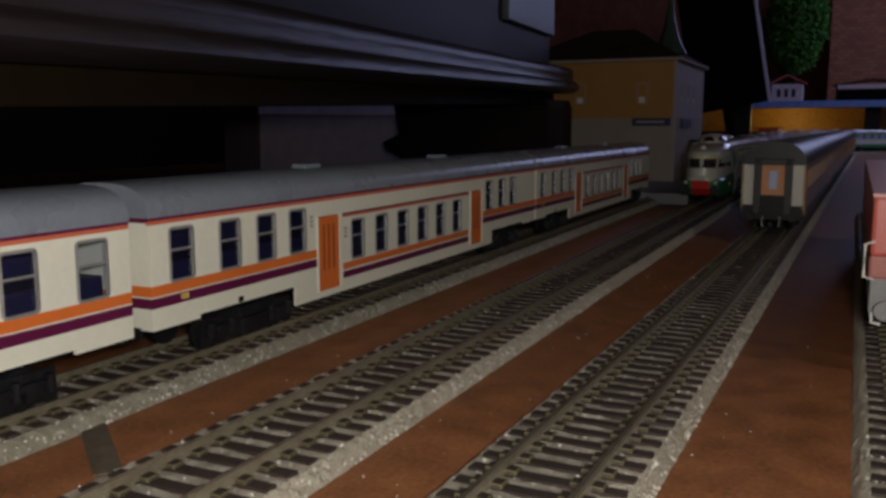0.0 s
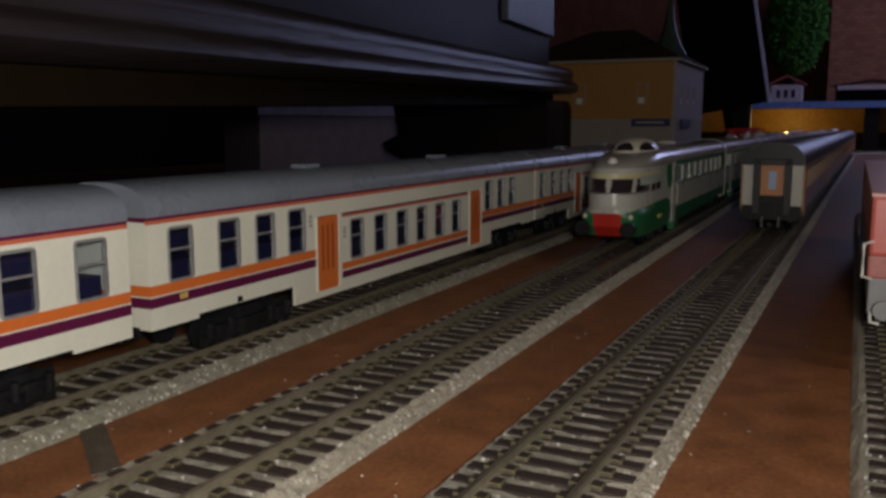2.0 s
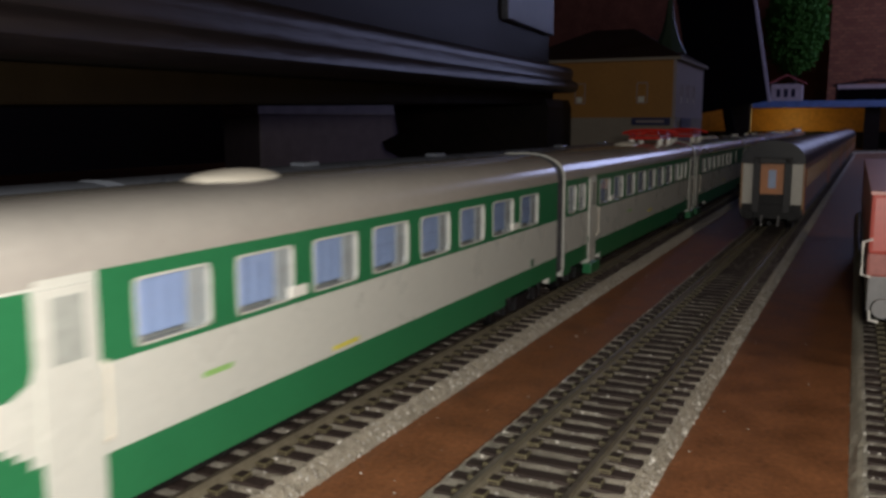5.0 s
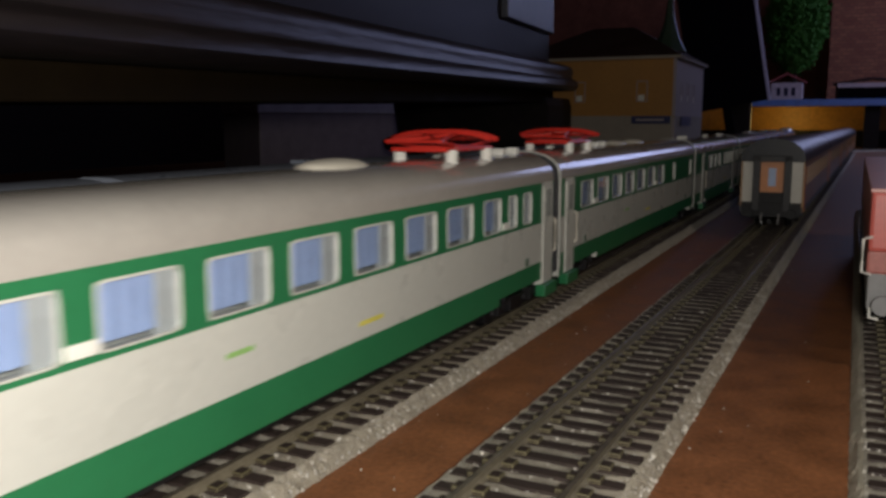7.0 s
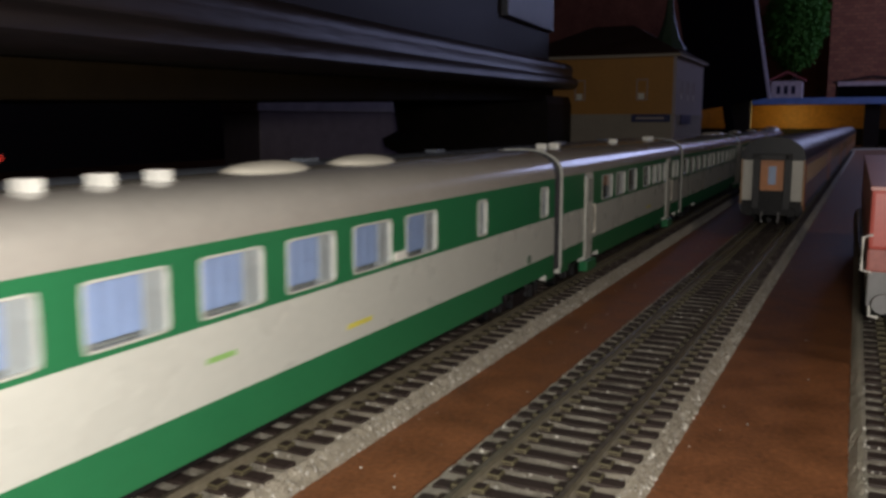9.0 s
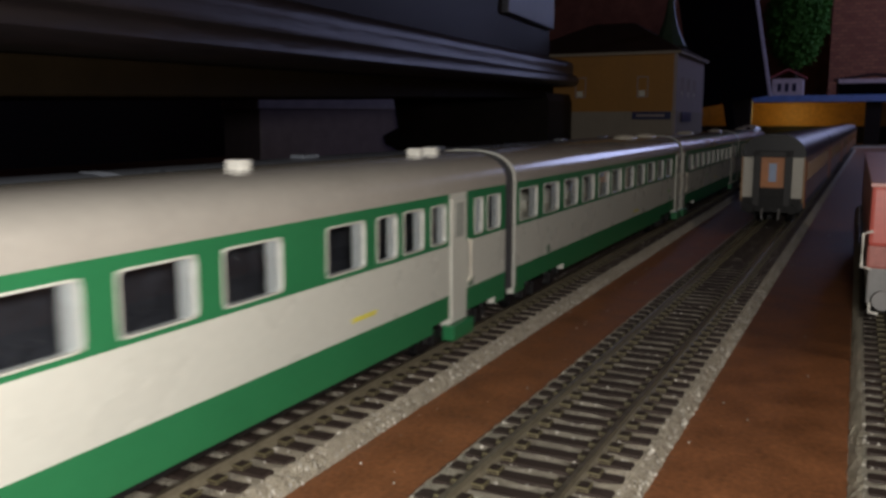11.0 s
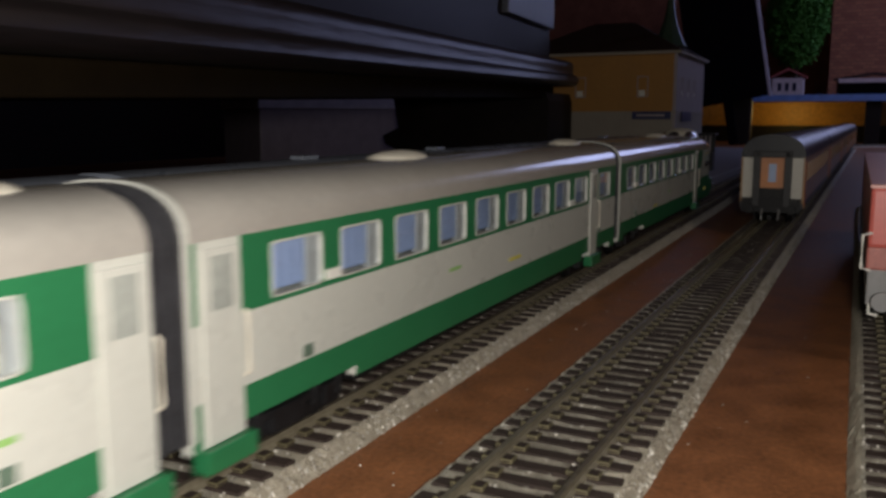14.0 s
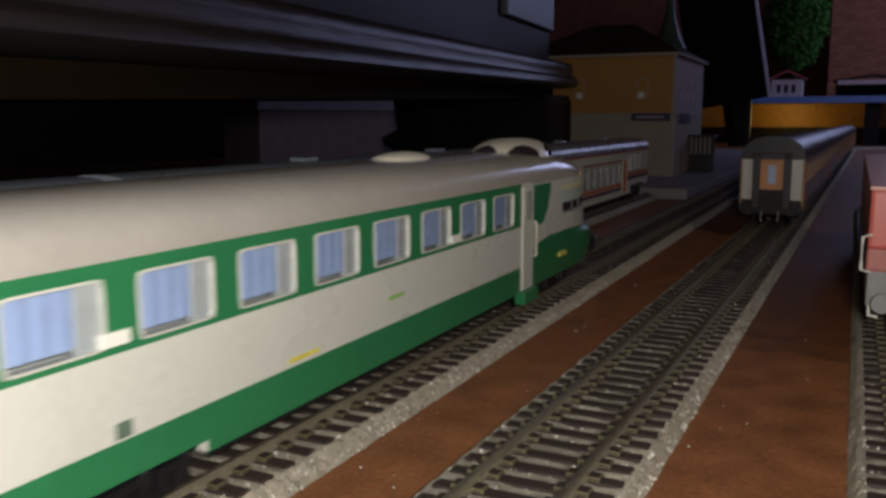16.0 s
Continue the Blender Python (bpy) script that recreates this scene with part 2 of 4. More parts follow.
# ---- generic car pieces ----
def side_wall(bm, x, th, ys, zs, paint, jamb=None):
    """A wall in the y-z plane with outer face at x, thickness th inwards; paint(y, z) gives the paint index, or None for a hole."""
    ys, zs = sorted(set(round(v, 5) for v in ys)), sorted(set(round(v, 5) for v in zs))
    xi = x - math.copysign(th, x)
    cell = {(i, j): paint((ys[i] + ys[i + 1]) / 2, (zs[j] + zs[j + 1]) / 2) for i in range(len(ys) - 1) for j in range(len(zs) - 1)}
    cache = {}

    def v(i, j, inner):
        if (i, j, inner) not in cache:
            cache[i, j, inner] = bm.verts.new((xi if inner else x, ys[i], zs[j]))
        return cache[i, j, inner]
    for (i, j), mi in cell.items():
        if mi is None:
            continue
        for inner in (False, True):
            f = bm.faces.new([v(i, j, inner), v(i + 1, j, inner), v(i + 1, j + 1, inner), v(i, j + 1, inner)])
            f.material_index = mi
        for di, dj, a, b in ((-1, 0, (i, j), (i, j + 1)), (1, 0, (i + 1, j), (i + 1, j + 1)), (0, -1, (i, j), (i + 1, j)), (0, 1, (i, j + 1), (i + 1, j + 1))):
            if cell.get((i + di, j + dj)) is None:
                f = bm.faces.new([v(*a, False), v(*b, False), v(*b, True), v(*a, True)])
                f.material_index = mi if jamb is None else jamb


def ring_yz(w, h, r, rim, depth, n=4):
    """A window frame standing in the y-z plane, rounded corners, its outer face towards +x."""
    def outline(w, h, r):
        pts = []
        for cy, cz, a0 in ((w / 2 - r, h / 2 - r, 0), (-w / 2 + r, h / 2 - r, 90), (-w / 2 + r, -h / 2 + r, 180), (w / 2 - r, -h / 2 + r, 270)):
            for k in range(n + 1):
                a = radians(a0 + 90 * k / n)
                pts.append((cy + r * math.cos(a), cz + r * math.sin(a)))
        return pts
    bm = bmesh.new()
    outer, inner = outline(w, h, r), outline(w - 2 * rim, h - 2 * rim, max(r - rim, 0.0003))
    rings = [[bm.verts.new((x, y, z)) for y, z in o] for x, o in ((-depth, outer), (0, outer), (0.0001, inner), (-depth, inner))]
    for a, b in zip(rings, rings[1:] + rings[:1]):
        for k in range(len(a)):
            bm.faces.new((a[k], a[(k + 1) % len(a)], b[(k + 1) % len(a)], b[k]))
    return bm


def bogie(parent, y, gauge_z=RAIL_TOP, wheelbase=0.029, r=0.0054, half=0.0128, top=0.0165):
    """A two-axle bogie with side frames, springs, axle boxes and wheels."""
    bm = bmesh.new()
    for s in (-1, 1):
        x = s * half
        zc = gauge_z + r
        add_box(bm, x - 0.0009, x + 0.0009, y - wheelbase / 2 - 0.006, y + wheelbase / 2 + 0.006, zc + 0.0004, zc + 0.0022, 0.0003)
        add_box(bm, x - s * 0.0012 - 0.0003, x - s * 0.0012 + 0.0003, y - wheelbase / 2 - 0.0075, y + wheelbase / 2 + 0.0075, zc - 0.0034, zc + 0.0046)
        add_box(bm, x - 0.0013, x + 0.0013, y - 0.0055, y + 0.0055, zc - 0.0028, zc + 0.0022, 0.0004)
        for k in (-1, 1):
            add_box(bm, x - 0.0012, x + 0.0017, y + k * wheelbase / 2 - 0.0022, y + k * wheelbase / 2 + 0.0022, zc - 0.0022, zc + 0.0024, 0.0005)
            for q in (-1, 1):
                yy = y + k * wheelbase / 2 + q * 0.0046
                add_tube(bm, [(x + s * 0.0004, yy, zc - 0.001), (x + s * 0.0004, yy, zc + 0.0035)], 0.0011, 8)
    add_box(bm, -half, half, y - 0.005, y + 0.005, gauge_z + r, top, 0.0003)
    b = part("bogie", bm, BLACK, parent, "black plastic bogie")
    for k in (-1, 1):
        for s in (-1, 1):
            bm = disc("x", (s * GAUGE / 2 + s * 0.0008, y + k * wheelbase / 2, gauge_z + r), r, 0.0022, 22)
            p = disc("x", (s * GAUGE / 2 - s * 0.0005, y + k * wheelbase / 2, gauge_z + r - 0.0001), r + 0.0007, 0.0006, 22)
            tmp = bpy.data.meshes.new("flange")
            p.to_mesh(tmp)
            p.free()
            bm.from_mesh(tmp)
            bpy.data.meshes.remove(tmp)
            part("wheel", bm, BLACK, b)
    return b


def arc_roof(half, eave, top, n=14, power=2.6, inset=0.0):
    """An (x, z) roof outline from the left eave over the crown to the right one."""
    pts = []
    for k in range(n + 1):
        a = math.pi * k / n
        c, s = math.cos(a), math.sin(a)
        pts.append((-(half - inset) * math.copysign(abs(c) ** (2 / power), c), eave + (top - eave) * abs(s) ** (2 / power)))
    return pts


# ---- cream and orange low-floor coach ----
RIB = mat("dark_orange_rib", (0.22, 0.05, 0.015), 0.5)
GREYTEXT = mat("grey_lettering", (0.30, 0.30, 0.28), 0.5)
def cream_coach(m, plate=True):
    L, half, eave, top = 0.3030, 0.0163, 0.0478, 0.0568
    t = thing("coach", m, "cream model coach with orange and purple stripes, grey roof", "train car", "cream and orange train")
    h = L / 2
    doors = [(-0.0725, -0.0590), (0.0590, 0.0725)]
    mid = (-0.0565, 0.0565)
    wins = [(-0.1440, 0.0092, 0), (-0.1235, 0.0092, 0), (-0.1060, 0.0092, 0), (-0.0890, 0.0092, 0), (0.0778, 0.0092, 0), (0.0948, 0.0092, 0), (0.1108, 0.0092, 0)]
    wins += [(-0.0505 + 0.0178 * k, 0.0092, 1) for k in range(6)]
    holes = [(y, y + w, 0.0298 if not low else 0.0232, 0.0443 if not low else 0.0374) for y, w, low in wins]
    ys = [-h, h, -0.1330, -0.1255, -0.0875, 0.0875, 0.1255, 0.1330, -0.0863, 0.0863, mid[0], mid[1]] + [v for d in doors for v in d] + [v for o in holes for v in o[:2]]
    zs = [0.0120, 0.0143, 0.0166, 0.0174, 0.0186, 0.0191, 0.0198, 0.0223, 0.0234, 0.0262, 0.0266, 0.0295, 0.0390, 0.0399, 0.0406, 0.0459, 0.0470, eave] + [v for o in holes for v in o[2:]]

    def paint(y, z):
        if any(a < y < b and c < z < d for a, b, c, d in holes) or any(a < y < b and 0.0143 < z < 0.0403 for a, b in doors):
            return None
        inmid = abs(y) < 0.0863
        if not inmid and z < (0.0174 if abs(y) > 0.1330 else 0.0186):
            return None
        if z > 0.0470:
            return 2
        if z > 0.0459:
            return 3
        if mid[0] < y < mid[1]:
            if 0.0390 < z < 0.0399:
                return 3
            if 0.0399 < z < 0.0406:
                return 2
            if 0.0198 < z < 0.0223:
                return 1
            if 0.0166 < z < 0.0191:
                return 2
        elif not (-0.0745 < y < 0.0745):
            if 0.0266 < z < 0.0295:
                return 1
            if 0.0234 < z < 0.0262:
                return 2
        return 0
    for s in (-1, 1):
        bm = bmesh.new()
        side_wall(bm, s * half, 0.0009, ys, zs, paint)
        part("side_wall", bm, [CREAM, ORANGE, PURPLE, RED_LINE], t, "cream side with orange and purple stripes")
        for a, b in doors:
            bm = bmesh.new()
            x = s * (half - 0.0005)
            add_box(bm, x - 0.0004, x + 0.0004, a, b, 0.0143, 0.0403)
            for k in range(3):
                yy = a + (b - a) * (0.27 + 0.23 * k)
                add_box(bm, x + s * 0.0004 - 0.0002, x + s * 0.0004 + 0.0002, yy - 0.0004, yy + 0.0004, 0.0215, 0.0375, 0, 1)
            d = part("door", bm, [ORANGE, RIB], t, "ribbed orange folding door")
            for yy in (a - 0.0008, b):
                part("door_post", box(x + s * 0.0004 - 0.0005, x + s * 0.0004 + 0.0005, yy, yy + 0.0008, 0.0143, 0.0405, 0.0002), CREAM, d)
        for yy in (-0.0772, -0.0556):
            for k in range(3):
                zz = 0.0405 - 0.0015 * k if yy < -0.06 else 0.0345 - 0.0015 * k
                part("lettering_bar", box(s * half - 0.0001, s * half + 0.0001, yy, yy + 0.0018, zz, zz + 0.0010), GREYTEXT, t)
        if plate:
            part("lamp_socket", box(s * half - 0.0003, s * half + 0.0003, -0.1160, -0.1138, 0.0188, 0.0205, 0.0002), BLACK, t, "small black socket")
    # ends, with a rounded corner strip and a gangway
    for s in (-1, 1):
        bm = bmesh.new()
        y = s * (h - 0.0004)
        side_wall(bm, 0.0004, 0.0008, [-half + 0.0009, half - 0.0009], [0.0174, 0.0234, 0.0262, 0.0266, 0.0295, 0.0465, eave], lambda _, z: 2 if 0.0234 < z < 0.0262 or z > 0.0465 else 1 if 0.0266 < z < 0.0295 else 0)
        bmesh.ops.transform(bm, matrix=Matrix.Translation((0, y, 0)) @ pose(0, 0, 0, 0, 0, 90), verts=bm.verts)
        part("end_wall", bm, [CREAM, ORANGE, PURPLE], t)
        bm = ring_yz(0.0125, 0.0270, 0.003, 0.0022, 0.0035)
        part("gangway", bm, BLACK, t, "black rubber gangway", m=Matrix.Translation((0, s * h, 0.0315)) @ pose(0, 0, 0, 0, 0, 90 * s) @ Matrix.Translation((0.0028, 0, 0)))
        bm = bmesh.new()
        for q in (-1, 1):
            add_tube(bm, [(q * 0.0095, s * h, 0.0165), (q * 0.0095, s * (h + 0.003), 0.0165), (q * 0.0095, s * (h + 0.0032), 0.0165), (q * 0.0095, s * (h + 0.004), 0.0165)], [0.0008, 0.0008, 0.0022, 0.0022], 12)
        add_box(bm, -0.012, 0.012, s * h - 0.0006, s * h + 0.0006, 0.0150, 0.0180)
        part("buffer_beam", bm, BLACK, t)
    # roof
    prof = arc_roof(half + 0.0002, eave, top)
    bm = sweep(prof, -h - 0.0002, h + 0.0002)
    part("roof", bm, GREY_ROOF, t, "slate grey roof", True)
    part("roof_vent", box(-0.003, 0.003, -0.060, -0.050, top - 0.0003, top + 0.0012, 0.0004), GREY_ROOF, t)
    part("roof_vent", box(-0.003, 0.003, 0.050, 0.060, top - 0.0003, top + 0.0012, 0.0004), GREY_ROOF, t)
    # floor, dark interior core and underframe
    part("floor", box(-half + 0.001, half - 0.001, -h + 0.001, h - 0.001, 0.0178, 0.0192), BLACK, t)
    part("seat_block", box(-0.0105, 0.0105, -h + 0.004, h - 0.004, 0.0192, 0.0340), DARK_BLUE, t, "dark blue interior")
    part("corridor_wall", box(-0.0006, 0.0006, -h + 0.004, h - 0.004, 0.0340, 0.0470), DARK_BLUE, t)
    # windows share their meshes
    fr = ring_yz(0.0102, 0.0153, 0.0014, 0.0008, 0.0006)
    add_box(fr, -0.0004, 0.0, -0.0044, 0.0044, 0.0010, 0.0016)
    mesh_f = bpy.data.meshes.new("window_frame")
    fr.to_mesh(mesh_f)
    fr.free()
    mesh_f.materials.append(ALU)
    pb = box(-0.0008, -0.0006, -0.0044, 0.0044, -0.0070, 0.0070)
    mesh_p = bpy.data.meshes.new("pane")
    pb.to_mesh(mesh_p)
    pb.free()
    mesh_p.materials.append(PANE)
    for y, w, low in wins:
        for s in (-1, 1):
            z = 0.03705 if not low else 0.0303
            f = share("window_frame", mesh_f, t, Matrix.Translation((s * (half + 0.0001), y + w / 2, z)) @ pose(0, 0, 0, 0, 0, 0 if s > 0 else 180))
            share("pane", mesh_p, f)
    bogie(t, -0.1075, RAIL_TOP - 0.0013, half=0.0140)
    bogie(t, 0.1075, RAIL_TOP - 0.0013, half=0.0140)
    bm = bmesh.new()
    add_box(bm, -0.012, 0.012, -0.060, 0.060, 0.0105, 0.0180, 0.0006)
    part("underfloor_casing", bm, BLACK, t)
    # builder's plate and marks
    for s in (-1, 1) if plate else ():
        part("yellow_plate", box(s * half - 0.0002, s * half + 0.0002, -0.1405, -0.1375, 0.0243, 0.0259), mat("ochre_mark", (0.55, 0.38, 0.10), 0.5), t)
    return t


# ---- green and pale grey streamlined train ----
SIDE_HALF, EAVE2, TOP2, FLOOR2 = 0.0167, 0.0508, 0.0608, 0.0146
WIN_Z = (0.0379, 0.0484)
HOOD = mat("cream_roof_hood", (0.66, 0.62, 0.52), 0.4, vary=0.03)
SEAT = mat("cream_seat", (0.85, 0.78, 0.60), 0.5, vary=0.1)
BELLOWS = mat("dull_black_rubber", (0.03, 0.03, 0.034), 0.6, vary=0.3, scale=200)
YELLOW = mat("yellow_lettering", (0.62, 0.56, 0.10), 0.5)
TAN = mat("brown_partition", (0.42, 0.31, 0.20), 0.6)


def hood(parent, y, length=0.027, w=0.0062, h=0.0028, x=0.0):
    """A rounded ventilator hood, open under its front lip."""
    bm = bmesh.new()
    n, k = 14, 8
    rings = []
    for i in range(n + 1):
        u = -1 + 2 * i / n
        s = math.sqrt(max(0.0, 1 - u * u)) ** 0.8
        rings.append([bm.verts.new((x + w * max(s, 0.02) * math.cos(math.pi * j / k), y + u * length / 2, TOP2 - 0.0008 + h * max(s, 0.02) * math.sin(math.pi * j / k))) for j in range(k + 1)])
    for a, b in zip(rings, rings[1:]):
        for j in range(k):
            bm.faces.new((a[j], a[j + 1], b[j + 1], b[j]))
    return part("roof_hood", bm, HOOD, parent, "cream ventilator hood", True)


def pantograph(parent, y):
    """A folded red diamond pantograph on white insulators."""
    z = TOP2 + 0.0028
    bm = bmesh.new()
    ring = [(-0.0085, y - 0.017, z), (0.0085, y - 0.017, z), (0.0085, y + 0.017, z), (-0.0085, y + 0.017, z), (-0.0085, y - 0.017, z)]
    add_tube(bm, ring, 0.0007, 6)
    p = part("pantograph", bm, RED, parent, "folded red pantograph")
    part("base_box", box(-0.0078, 0.0078, y - 0.008, y + 0.008, z - 0.0005, z + 0.0011, 0.0003), RED, p)
    for s in (-1, 1):
        for q in (-1, 1):
            part("lower_arm", tube([(s * 0.0065, y + q * 0.003, z + 0.0006), (s * 0.0085, y + q * 0.021, z + 0.0024)], 0.0006, 6), RED, p)
            part("upper_arm", tube([(s * 0.0085, y + q * 0.021, z + 0.0024), (s * 0.0050, y + q * 0.002, z + 0.0044)], 0.0005, 6), RED, p)
            part("brace", tube([(s * 0.0085, y + q * 0.018, z + 0.0022), (-s * 0.0050, y + q * 0.004, z + 0.0042)], 0.0005, 6), RED, p)
        part("cross_bar", tube([(-0.0085, y + s * 0.021, z + 0.0024), (0.0085, y + s * 0.021, z + 0.0024)], 0.0005, 6), RED, p)
        part("collector_bar", tube([(0.0165 * k / 5, y + s * 0.0025, z + 0.0050 - (0.0022 * (abs(k) / 5) ** 3)) for k in range(-5, 6)], 0.0008, 6), RED, p)
    for sx in (-1, 1):
        for sy in (-1, 1):
            part("insulator", disc("z", (sx * 0.0085, y + sy * 0.013, TOP2 + 0.0004), 0.0019, 0.0046, 12), WHITE, p, "white insulator")
    return p


def green_car(name, label, L, wins, doors, hoods=(), pants=(), cubes=(), inside="blind", front=None, back=None, texts=(), plates=()):
    """One car; y runs from its front end (0) to its rear end (L). wins: (y, width). front/back: length kept clear for a nose."""
    t = thing(name, Matrix(), label, "train car", "green and grey streamlined train")
    half = SIDE_HALF
    y0, y1 = (0.0034 if not front else front), (L - 0.0046 if not back else L - back)
    holes = [(y, y + w, *WIN_Z) for y, w in wins]
    ys = [y0, y1] + [v for o in holes for v in o[:2]] + [v for d in doors for v in (d, d + 0.0115)]
    zs = [FLOOR2, 0.0168, 0.0232, 0.0368, EAVE2, *WIN_Z]
    bog = (0.0345 if not front else 0.058, L - (0.0345 if not back else 0.058))
    ys = [v for v in ys + [v for b in bog for v in (b - 0.0215, b + 0.0215)] if y0 <= v <= y1]

    def paint(y, z):
        if any(a < y < b and c < z < d for a, b, c, d in holes):
            return None
        indoor = any(d < y < d + 0.0115 for d in doors)
        if z < 0.0168 and any(abs(y - b) < 0.0215 for b in bog) and not indoor:
            return None
        if indoor:
            return 0
        return 1 if z < 0.0232 or z > 0.0368 else 0
    for s in (-1, 1):
        bm = bmesh.new()
        side_wall(bm, s * half, 0.0024, ys, zs, paint, 0)
        part("side_wall", bm, [PALE, GREEN], t, "pale grey side with green window band and skirt")
        for d in doors:
            bm = bmesh.new()
            x = s * (half + 0.0002)
            add_box(bm, x - 0.0003, x + 0.0003, d + 0.0008, d + 0.0107, 0.0152, 0.0495, 0.0002)
            dd = part("door", bm, PALE, t, "pale grey entrance door")
            part("door_window", box(x + s * 0.00025 - 0.0002, x + s * 0.00025 + 0.0002, d + 0.0030, d + 0.0084, 0.0388, 0.0482), mat("milky_door_glass", (0.34, 0.36, 0.33), 0.15, vary=0.1), dd, "milky door window")
            part("handrail", tube([(x + s * 0.0003, d + 0.0115, 0.0255), (x + s * 0.0011, d + 0.0115, 0.0262), (x + s * 0.0011, d + 0.0115, 0.0368), (x + s * 0.0003, d + 0.0115, 0.0375)], 0.0004, 6), HOOD, dd, "cream handrail")
            part("step", box(x - 0.0018, x + 0.0018, d - 0.001, d + 0.0125, 0.0108, 0.0150, 0.0004), GREEN, dd, "green step")
    prof = arc_roof(half, EAVE2, TOP2, 20, 2.5)
    ring = [(x, z) for x, z in prof]
    part("roof", sweep(ring, y0 - 0.0002, y1 + 0.0002), ROOF_SILVER, t, "warm silver roof", True)
    # ribs of the joint and black bellows
    for yy, has in ((y0, not front), (y1, not back)):
        if not has:
            continue
        s = -1 if yy == y0 else 1
        rim = [(x * 1.016, z + (0.0003 if z > EAVE2 else 0)) for x, z in [(-half, 0.0168)] + prof + [(half, 0.0168)]]
        if s < 0:
            bm = bmesh.new()
            add_sweep(bm, rim, yy - 0.0003, yy + 0.0008)
            part("end_rim", bm, PALE, t, "pale end rim", True)
        for k in range(4):
            bm = bmesh.new()
            q = 0.96 if k % 2 == 0 else 0.90
            add_sweep(bm, [(x * q, 0.0165 + (z - 0.0165) * (q + 0.03)) for x, z in rim], yy + s * 0.0010 * k, yy + s * 0.0010 * (k + 1))
            part("bellows_fold", bm, BELLOWS, t, "black rubber bellows")
    part("floor", box(-half + 0.001, half - 0.001, y0 + 0.001, y1 - 0.001, 0.0165, 0.0185), BLACK, t)
    # window rims, panes, blinds and seats
    meshes = {}
    for y, w in wins:
        key = round(w, 4)
        if key not in meshes:
            hh = WIN_Z[1] - WIN_Z[0]
            a = ring_yz(w + 0.0003, hh + 0.0003, 0.0016, 0.0004, 0.0008)
            ma = bpy.data.meshes.new("window_frame")
            a.to_mesh(ma)
            a.free()
            ma.materials.append(PALE)
            c = box(-0.0007, -0.0005, -w / 2, w / 2, -hh / 2, hh / 2)
            mc = bpy.data.meshes.new("pane")
            c.to_mesh(mc)
            c.free()
            mc.materials.append(PANE)
            d = bmesh.new()
            nf = 7
            if inside == "blind" and w > 0.012:
                pts = []
                for k in range(nf + 1):
                    yy = -w / 2 + 0.0002 + (w * 0.72) * k / nf
                    pts.append((-0.0011 - 0.0002 * (k % 2), yy))
                for z0, z1 in ((-hh / 2 + 0.0011, hh / 2 - 0.0002),):
                    for p, q in zip(pts, pts[1:]):
                        vs = [d.verts.new(v) for v in ((p[0], p[1], z0), (q[0], q[1], z0), (q[0], q[1], z1), (p[0], p[1], z1), (p[0] - 0.0003, p[1], z0), (q[0] - 0.0003, q[1], z0), (q[0] - 0.0003, q[1], z1), (p[0] - 0.0003, p[1], z1))]
                        for qd in ((0, 1, 2, 3), (5, 4, 7, 6), (0, 4, 5, 1), (3, 2, 6, 7)):
                            d.faces.new([vs[i] for i in qd])
            md = bpy.data.meshes.new("blind")
            d.to_mesh(md)
            d.free()
            md.materials.append(CURTAIN)
            e = box(-0.0024, -0.0008, w * (0.23 if inside == "blind" else 0.37), w / 2, -hh / 2, hh / 2, 0.0002)
            me_ = bpy.data.meshes.new("jamb")
            e.to_mesh(me_)
            e.free()
            me_.materials.append(PALE)
            meshes[key] = (ma, mc, md, me_)
        ma, mc, md, me_ = meshes[key]
        for s in (-1, 1):
            f = share("window_frame", ma, t, Matrix.Translation((s * (half + 0.0001), y + w / 2, sum(WIN_Z) / 2)) @ pose(0, 0, 0, 0, 0, 0 if s > 0 else 180))
            share("pane", mc, f)
            share("jamb", me_, f, None if s > 0 else pose(0, 0, 0, 180))
            if len(md.vertices):
                share("blind", md, f, None if s > 0 else pose(0, 0, 0, 180))
    if inside == "seats":
        part("partition", box(-0.0030, -0.0020, y0 + 0.002, y1 - 0.002, 0.0185, EAVE2), TAN, t, "brown inner partition")
        for y, w in wins:
            for k in (0.0010, 0.0105):
                bm = bmesh.new()
                add_box(bm, 0.0030, 0.0132, y + k, y + k + 0.0070, 0.0360, 0.0402, 0.0007)
                add_box(bm, 0.0030, 0.0132, y + k + 0.0052, y + k + 0.0074, 0.0360, 0.0438, 0.0007)
                part("seat", bm, SEAT, t, "cream upholstered seat")
    elif inside == "dark":
        # black sheet added behind the windows, standing for the unlit interior
        part("partition", box(0.0020, 0.0030, y0 + 0.002, y1 - 0.002, 0.0185, EAVE2), BELLOWS, t, "added black sheet for the dark interior")
    else:
        part("corridor_wall", box(-0.0135, -0.0125, y0 + 0.002, y1 - 0.002, 0.0185, 0.0505), TAN, t)
        part("compartment_wall", box(0.0085, 0.0095, y0 + 0.002, y1 - 0.002, 0.0185, 0.0505), CREAM, t)
    for y in hoods:
        hood(t, y)
    for y in pants:
        pantograph(t, y)
    for x, y in cubes:
        part("roof_insulator", box(x - 0.0020, x + 0.0020, y - 0.0016, y + 0.0016, TOP2 - 0.001, TOP2 + 0.0019, 0.0005), WHITE, t, "white roof insulator block")
    for b in bog:
        bogie(t, b, top=0.0170)
    bm = bmesh.new()
    add_box(bm, -0.013, 0.013, 0.062, L - 0.062, 0.0112, 0.0165, 0.0006)
    part("underfloor_casing", bm, BLACK, t)
